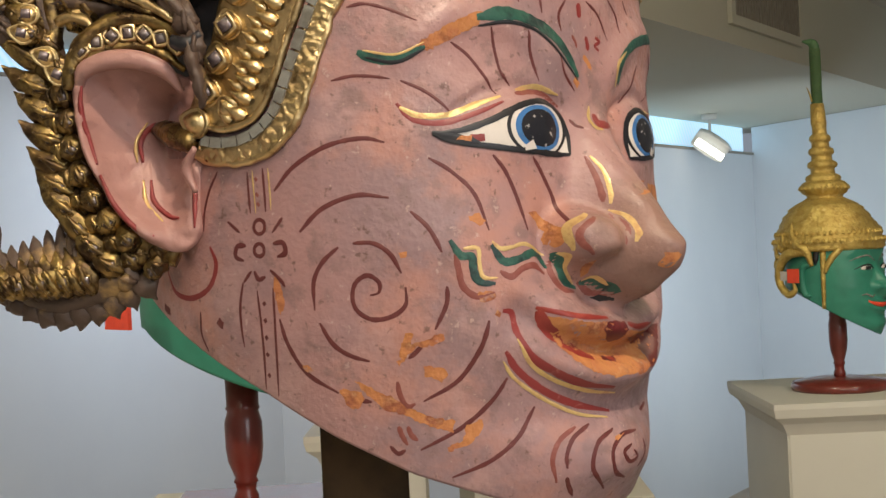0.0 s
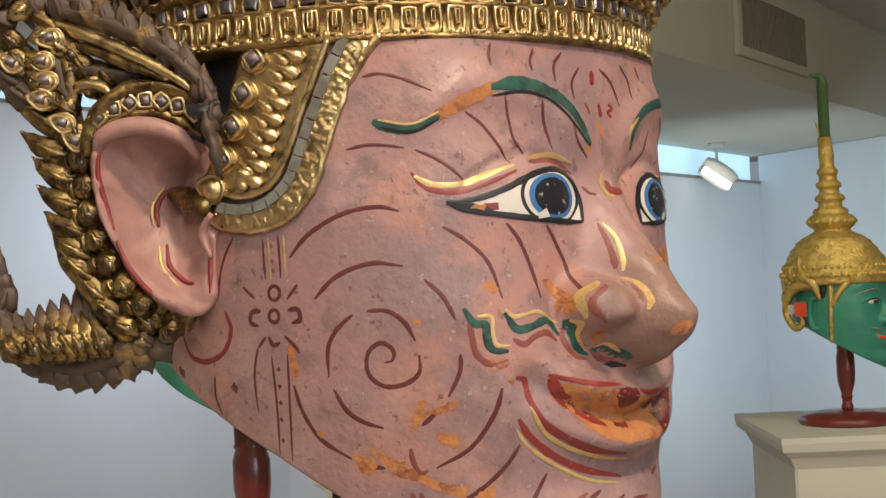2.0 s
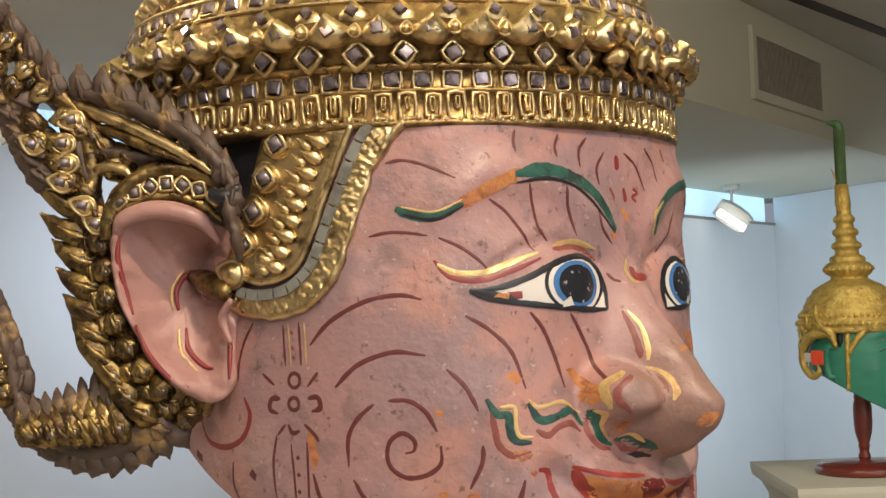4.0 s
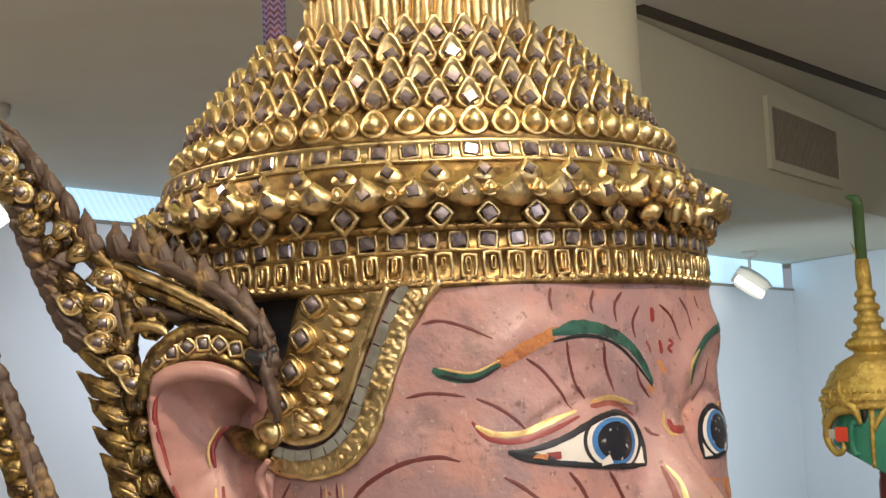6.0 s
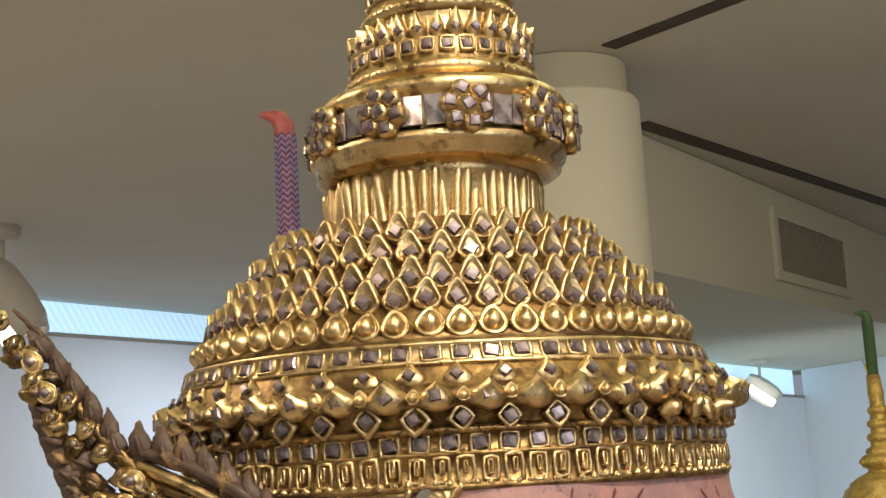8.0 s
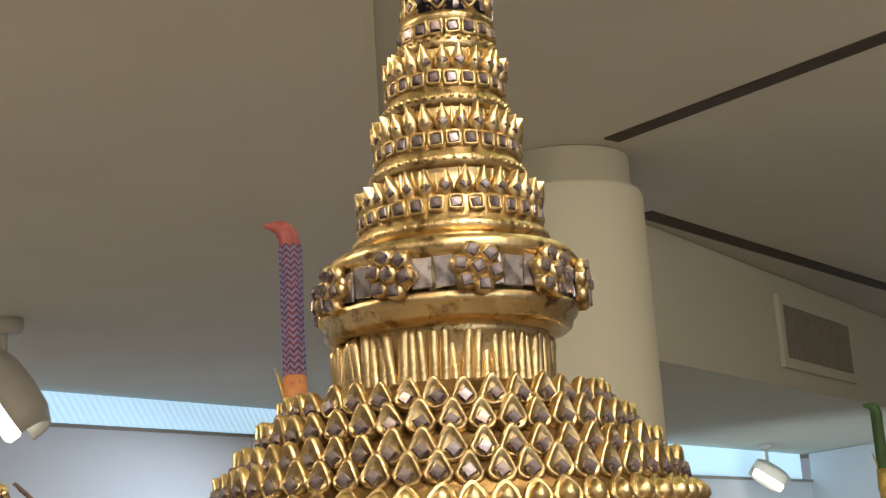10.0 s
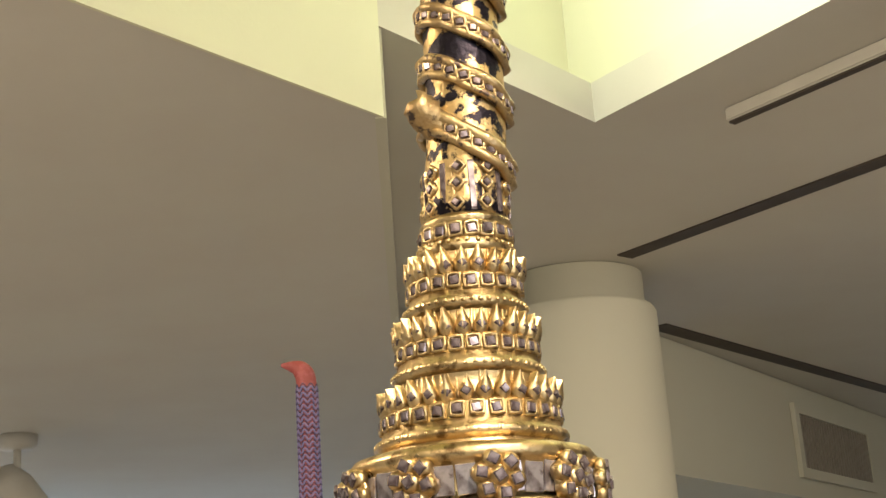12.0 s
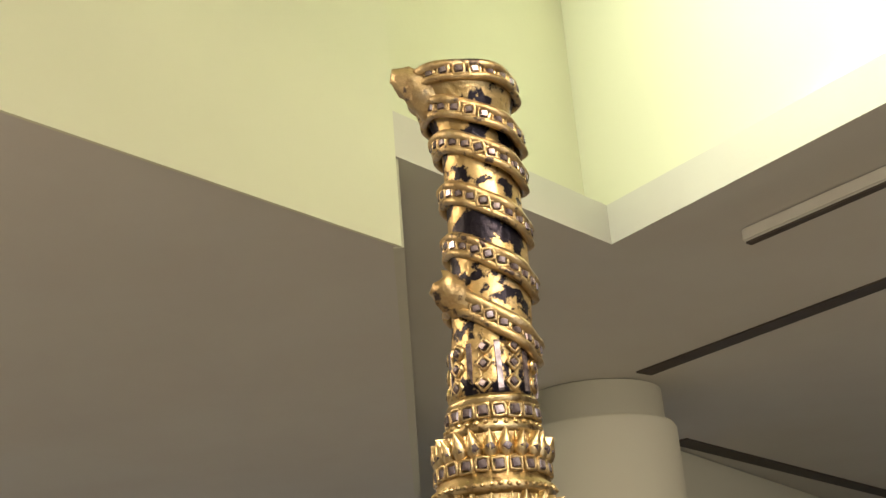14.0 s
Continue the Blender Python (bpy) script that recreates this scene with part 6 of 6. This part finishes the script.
def flame(x, z, ang, length, wide, mat, y=-0.089, bend=0.25, gem=False, ridge=True):
    """A pointed carved leaf from its root, pointing ang degrees (0: towards the face, 90: up)."""
    c, s_ = math.cos(radians(ang)), math.sin(radians(ang))
    pts = [(x + length * u * c - bend * length * u * u * s_, z + length * u * s_ + bend * length * u * u * c, y - 0.003 * math.sin(u * 3)) for u in (0, 0.3, 0.62, 1)]
    bm = rope([(p[0], p[2], p[1] - BASE) for p in pts], [wide * 0.55, wide, wide * 0.72, wide * 0.05], 12, 8, flat=0.4, side_axis=(0, 1, 0))
    if ridge:
        rope([(p[0], p[2] - wide * 0.42, p[1] - BASE) for p in pts[:3]], [wide * 0.2, wide * 0.28, wide * 0.1], 8, 6, bm)
    for v in bm.verts:
        v.co += Vector([noise.noise(v.co * 420 + Vector((i * 7, 0, 0))) for i in range(3)]) * 0.0009
    o = part("flame_leaf", bm, mat, wing)
    if gem:
        gx, gz = pts[1][0], pts[1][1]
        m = Matrix.Translation((gx, y - wide * 0.45 - 0.0004, gz - BASE)) @ pose(0, 0, 0, 0, 0, -90) @ pose(0, 0, 0, rnd.uniform(0, 90))
        for nm, shp, mt, e in (("collet", collet(0.0026, 0.0028, 0.0020, 0.0008), OLDGOLD, 0.0), ("stone", tablet(0.0028, 0.0029, 0.0011), DARKGEM, 0.0014)):
            g = part(nm, shp, mt, wing)
            g.matrix_local = m @ Matrix.Translation((e, 0, 0))
    return o


# dark carved ground behind the leaves
bar([(-0.0800, 1.6000, -0.082), (-0.0960, 1.6080, -0.082), (-0.1075, 1.6230, -0.082), (-0.1135, 1.6420, -0.082), (-0.1140, 1.6620, -0.082), (-0.1150, 1.6800, -0.084), (-0.1200, 1.7000, -0.085), (-0.1230, 1.7150, -0.086)],
    [0.007, 0.009, 0.009, 0.008, 0.008, 0.010, 0.011, 0.005], BROWNLEAF, "ground", 40, flat=0.35)
for x, z, ang, ln in ((-0.1100, 1.6800, 150, 0.016), (-0.1140, 1.6880, 140, 0.016), (-0.1050, 1.6950, 135, 0.014), (-0.1000, 1.6880, 140, 0.012), (-0.1080, 1.7000, 140, 0.014), (-0.0950, 1.6920, 150, 0.012), (-0.0900, 1.6990, 150, 0.010), (-0.1160, 1.7060, 140, 0.012)):
    flame(x, z, ang, ln, 0.0058, OLDGOLD, -0.0895, -0.3, gem=True)
# hoops over the ear
bar([(-0.1060, 1.6640), (-0.1043, 1.6698), (-0.0997, 1.6800), (-0.0877, 1.6880), (-0.0748, 1.6886), (-0.0622, 1.6822), (-0.0571, 1.6760)], [0.002, 0.0032, 0.0036, 0.0036, 0.0036, 0.003, 0.001], OLDGOLD, "hoop", 40, -0.099)
bar([(-0.1010, 1.6700), (-0.0975, 1.6745), (-0.0901, 1.6785), (-0.0794, 1.6790), (-0.0700, 1.6755), (-0.0620, 1.6690)], [0.002, 0.0024, 0.0026, 0.0026, 0.0024, 0.001], OLDGOLD, "hoop", 30, -0.0985)
for k in range(7):
    u = k / 6
    x = -0.1000 + 0.036 * u
    z = 1.6745 + 0.0090 * math.sin(math.pi * (0.12 + 0.75 * u))
    m = Matrix.Translation((x, -0.0985, z - BASE)) @ pose(0, 0, 0, 0, 0, -90) @ pose(0, 0, 0, rnd.uniform(0, 60))
    for nm, shp, mt, e in (("collet", collet(0.0034, 0.0036, 0.0034, 0.0013), GOLD, 0.0), ("stone", tablet(0.0034, 0.0036, 0.0012), DARKGEM, 0.0022)):
        g = part(nm, shp, mt, wing)
        g.matrix_local = m @ Matrix.Translation((e, 0, 0))
bar([(-0.1040, 1.6640, -0.089), (-0.1010, 1.6745, -0.089), (-0.0880, 1.6825, -0.090), (-0.0750, 1.6835, -0.092), (-0.0620, 1.6770, -0.094)], [0.004, 0.007, 0.007, 0.007, 0.005], JETBLACK, "ground", 24, flat=0.4)
bar([(-0.1180, 1.6960, -0.086), (-0.1060, 1.6960, -0.087), (-0.0930, 1.6940, -0.090), (-0.0800, 1.6910, -0.093), (-0.0680, 1.6850, -0.096)], [0.006, 0.009, 0.008, 0.006, 0.004], BROWNLEAF, "ground", 24, flat=0.35)
bar([(-0.1180, 1.7080, -0.086), (-0.1260, 1.7160, -0.086), (-0.1340, 1.7250, -0.086)], [0.006, 0.006, 0.004], BROWNLEAF, "ground", 14, flat=0.35)
# front limb: paired gold bars with brown serrated leaves along its top
bar([(-0.1170, 1.7150, -0.090), (-0.1020, 1.7085, -0.096), (-0.0840, 1.6995, -0.101), (-0.0690, 1.6905, -0.105), (-0.0620, 1.6850, -0.106)], [0.003, 0.0026, 0.0024, 0.002, 0.001], GOLD, "limb", 30)
bar([(-0.1130, 1.7080, -0.090), (-0.1000, 1.7030, -0.096), (-0.0850, 1.6955, -0.101), (-0.0720, 1.6900, -0.104)], [0.002, 0.0022, 0.002, 0.001], OLDGOLD, "limb", 26)
bar([(-0.1190, 1.7200, -0.0885), (-0.1020, 1.7155, -0.094), (-0.0830, 1.7065, -0.099), (-0.0670, 1.6960, -0.104), (-0.0570, 1.6830, -0.107), (-0.0545, 1.6700, -0.108)], [0.005, 0.006, 0.0065, 0.006, 0.005, 0.003], BROWNLEAF, "limb", 30, flat=0.5)
for k, (x, z, ang, ln) in enumerate(((-0.1230, 1.7180, 118, 0.014), (-0.1130, 1.7165, 116, 0.0155), (-0.1030, 1.7140, 118, 0.016), (-0.0940, 1.7100, 120, 0.0165), (-0.0850, 1.7055, 122, 0.016), (-0.0765, 1.7005, 122, 0.016),
                                     (-0.0690, 1.6950, 120, 0.0155), (-0.0625, 1.6885, 116, 0.015), (-0.0580, 1.6805, 108, 0.014), (-0.0555, 1.6720, 100, 0.012))):
    flame(x, z, ang, ln, 0.0052, BROWNLEAF, -0.0885 - 0.0022 * k, -0.28)
bar([(-0.0600, 1.6800, -0.1075), (-0.0570, 1.6700, -0.1085), (-0.0545, 1.6600, -0.1095), (-0.0530, 1.6540, -0.110)], [0.004, 0.0065, 0.005, 0.002], BROWNLEAF, "tongue", 16, flat=0.45)
bar([(-0.0640, 1.6785, -0.1085), (-0.0590, 1.6770, -0.1105), (-0.0530, 1.6800, -0.1110)], [0.0025, 0.003, 0.0015], JETBLACK, "wire_knot", 14)
# upright limb leaning back
bar([(-0.1120, 1.7100, -0.089), (-0.1240, 1.7190, -0.0885), (-0.1340, 1.7290, -0.088), (-0.1420, 1.7420, -0.0875), (-0.1490, 1.7560, -0.087), (-0.1600, 1.7680, -0.0865)], [0.004, 0.0045, 0.0042, 0.004, 0.003, 0.001], OLDGOLD, "limb", 36)
for k, (x, z, ang, ln, m_) in enumerate(((-0.1280, 1.7220, 75, 0.015, 0), (-0.1340, 1.7300, 82, 0.016, 0), (-0.1395, 1.7390, 90, 0.016, 0), (-0.1450, 1.7480, 98, 0.016, 0), (-0.1510, 1.7570, 108, 0.015, 0),
                                         (-0.1320, 1.7260, 190, 0.011, 1), (-0.1390, 1.7370, 175, 0.011, 1), (-0.1455, 1.7490, 165, 0.011, 1), (-0.1520, 1.7590, 160, 0.011, 1))):
    flame(x, z, ang, ln, 0.0044, BROWNLEAF if not m_ else OLDGOLD, -0.0885, 0.25 if m_ else 0.3, gem=bool(m_))
for x, z, ang, ln, w_ in ((-0.1180, 1.7120, 30, 0.010, 0.0045), (-0.1260, 1.7220, 40, 0.010, 0.0045), (-0.1335, 1.7320, 60, 0.010, 0.004), (-0.1405, 1.7440, 70, 0.010, 0.004)):
    flame(x, z, ang + 180, ln, w_, GOLD, -0.0925, -0.3, gem=True)
# cluster and outer leaves
for x, z, ang, ln, w_, mt in ((-0.1180, 1.6985, 165, 0.015, 0.0048, OLDGOLD), (-0.1170, 1.6910, 165, 0.016, 0.005, OLDGOLD), (-0.1150, 1.6840, 160, 0.015, 0.005, OLDGOLD), (-0.1265, 1.7035, 170, 0.013, 0.005, BROWNLEAF),
                              (-0.1255, 1.6950, 165, 0.015, 0.0055, BROWNLEAF), (-0.1235, 1.6870, 160, 0.014, 0.0055, BROWNLEAF), (-0.1120, 1.7040, 150, 0.012, 0.0045, GOLD), (-0.1330, 1.7110, 175, 0.010, 0.005, BROWNLEAF), (-0.1330, 1.7150, 165, 0.013, 0.0055, BROWNLEAF), (-0.1340, 1.7080, 160, 0.014, 0.006, BROWNLEAF),
                              (-0.1330, 1.7000, 155, 0.014, 0.006, BROWNLEAF), (-0.1310, 1.6925, 150, 0.014, 0.006, BROWNLEAF), (-0.1280, 1.6860, 148, 0.013, 0.0055, BROWNLEAF), (-0.1290, 1.7060, 150, 0.013, 0.005, OLDGOLD), (-0.1270, 1.6990, 150, 0.013, 0.005, OLDGOLD)):
    flame(x, z, ang, ln, w_, mt, -0.090 if mt is BROWNLEAF else -0.0925, -0.3, gem=mt is not BROWNLEAF)
for x, z, ang, ln in ((-0.1120, 1.6740, 160, 0.026), (-0.1110, 1.6640, 168, 0.021), (-0.1105, 1.6545, 165, 0.018), (-0.1095, 1.6450, 168, 0.017), (-0.1085, 1.6350, 166, 0.016), (-0.1070, 1.6260, 158, 0.017), (-0.1050, 1.6170, 150, 0.020),
                      (-0.1010, 1.6090, 145, 0.018), (-0.0960, 1.6020, 150, 0.016), (-0.0900, 1.5965, 160, 0.014)):
    flame(x, z, ang, ln * 1.15, 0.0056, OLDGOLD, -0.0885, -0.3, gem=True)
    flame(x + 0.0035, z - 0.0045, ang + 8, ln * 0.7, 0.0052, BROWNLEAF, -0.0855, -0.3)
for x, z, ang, ln in ((-0.1080, 1.6690, 120, 0.011), (-0.1075, 1.6590, 115, 0.011), (-0.1065, 1.6490, 112, 0.011), (-0.1050, 1.6390, 118, 0.011), (-0.1020, 1.6290, 122, 0.011), (-0.0975, 1.6200, 128, 0.011), (-0.0920, 1.6115, 130, 0.011), (-0.0850, 1.6050, 140, 0.010)):
    flame(x, z, ang, ln, 0.0056, OLDGOLD, -0.0915, -0.3, gem=True)
    flame(x - 0.006, z - 0.001, ang - 6, ln, 0.0050, OLDGOLD, -0.0885, -0.3)
bar([(-0.1130, 1.6890, -0.091), (-0.1060, 1.6915, -0.093), (-0.0990, 1.6900, -0.095), (-0.0960, 1.6870, -0.096)], [0.002, 0.0024, 0.002, 0.001], GOLD, "scroll", 16)
bar([(-0.1140, 1.6750, -0.090), (-0.1125, 1.6900, -0.090), (-0.1135, 1.7030, -0.090), (-0.1180, 1.7120, -0.090)], [0.004, 0.0042, 0.004, 0.003], OLDGOLD, "limb", 20)
# broad serrated back of the upright limb, and brown leaves along the outer edge
bar([(-0.1300, 1.7270, -0.087), (-0.1370, 1.7430, -0.087), (-0.1455, 1.7550, -0.087), (-0.1550, 1.7670, -0.087), (-0.1660, 1.7780, -0.087)], [0.003, 0.0042, 0.0044, 0.004, 0.0015], BROWNLEAF, "limb", 30, flat=0.4)
for k, p in enumerate(spline([(-0.1480, 1.7420, 0), (-0.1455, 1.7290, 0), (-0.1400, 1.7140, 0), (-0.1340, 1.7000, 0), (-0.1270, 1.6860, 0)], 10)):
    flame(p.x, p.y, 172 - 2 * k, 0.0125, 0.0062, BROWNLEAF, -0.0895, -0.3)
for k, p in enumerate(spline([(-0.1660, 1.7740, 0), (-0.1590, 1.7610, 0), (-0.1530, 1.7490, 0), (-0.1460, 1.7360, 0), (-0.1390, 1.7270, 0)], 8)):
    flame(p.x, p.y, 200 + 60 * (k % 2), 0.0105, 0.0050, OLDGOLD if k % 3 else GOLD, -0.0925, -0.3, gem=True)


def eye_setting(x, z, turn):
    """A bright gilded oval setting with its stone, facing sideways."""
    m = Matrix.Translation((x, -0.0955, z - BASE)) @ pose(0, 0, 0, 0, 0, -90) @ pose(0, 0, 0, turn)
    for nm, shp, mt, e, dz in (("setting", drop_shape(0.0042, 0.0115, 0.0030), GOLD, 0.0, -0.005), ("stone", tablet(0.0034, 0.0036, 0.0014), GEM, 0.0026, 0.0)):
        g = part(nm, shp, mt, wing)
        g.matrix_local = m @ Matrix.Translation((e, 0, dz))


for x, z, turn in ((-0.1210, 1.7005, 80), (-0.1325, 1.7005, 60), (-0.1200, 1.6930, 85), (-0.1220, 1.6860, 75), (-0.1140, 1.6770, 70), (-0.1095, 1.6700, 60), (-0.1175, 1.7090, 100), (-0.1500, 1.7440, 40), (-0.1555, 1.7560, 35)):
    eye_setting(x, z, turn)
# small knobs at the foot of the ornament
for k in range(16):
    kx, kz = -0.072 - 0.0022 * k + rnd.uniform(-0.002, 0.002), 1.5985 - 0.0004 * k + rnd.uniform(-0.006, 0.006)
    flame(kx, kz, rnd.uniform(60, 200), 0.008, 0.0042, OLDGOLD, -0.090 + 0.0006 * k, -0.3, gem=k % 3 == 0)
# dark leaves filling the bend between the ear and the tail
for k in range(9):
    u = k / 8
    flame(-0.1000 - 0.036 * u, 1.5900 - 0.002 * math.sin(u * 3), 112 + 14 * u, 0.030 - 0.012 * u, 0.0062, BROWNLEAF, -0.083, -0.2)
    flame(-0.1020 - 0.034 * u, 1.5885, 124 + 10 * u, 0.019 - 0.005 * u, 0.0054, OLDGOLD, -0.0865, -0.25, gem=k % 2 == 0)
# curling tail behind the jaw
TAIL = [(-0.0850, 1.5960, -0.084), (-0.0980, 1.5890, -0.080), (-0.1120, 1.5845, -0.076), (-0.1265, 1.5860, -0.073), (-0.1385, 1.5930, -0.071), (-0.1490, 1.6060, -0.070), (-0.1520, 1.6200, -0.070), (-0.1575, 1.6360, -0.070), (-0.1640, 1.6560, -0.070), (-0.1710, 1.6750, -0.070), (-0.1810, 1.6940, -0.070)]
bar(TAIL, [0.008, 0.0095, 0.0085, 0.008, 0.0075, 0.007, 0.007, 0.007, 0.0065, 0.005, 0.001], BROWNLEAF, "tail", 60, flat=0.6)
for k, p in enumerate(spline([(x, z, y) for x, z, y in TAIL], 25)):
    if k < 12:
        a = -75 - 12 * k
        flame(p.x, p.y - 0.001, a, 0.011, 0.0062, BROWNLEAF, p.z, 0.2, ridge=False)
        flame(p.x, p.y + 0.001, a + 190, 0.012, 0.0056, OLDGOLD, p.z - 0.003, 0.3, gem=k % 2 == 0)
    else:
        flame(p.x, p.y, 60 + 4 * (k - 12), 0.015, 0.0056, BROWNLEAF, p.z, 0.3)
        flame(p.x, p.y, 170, 0.012, 0.0055, OLDGOLD, p.z - 0.003, -0.3, gem=k % 2 == 0)
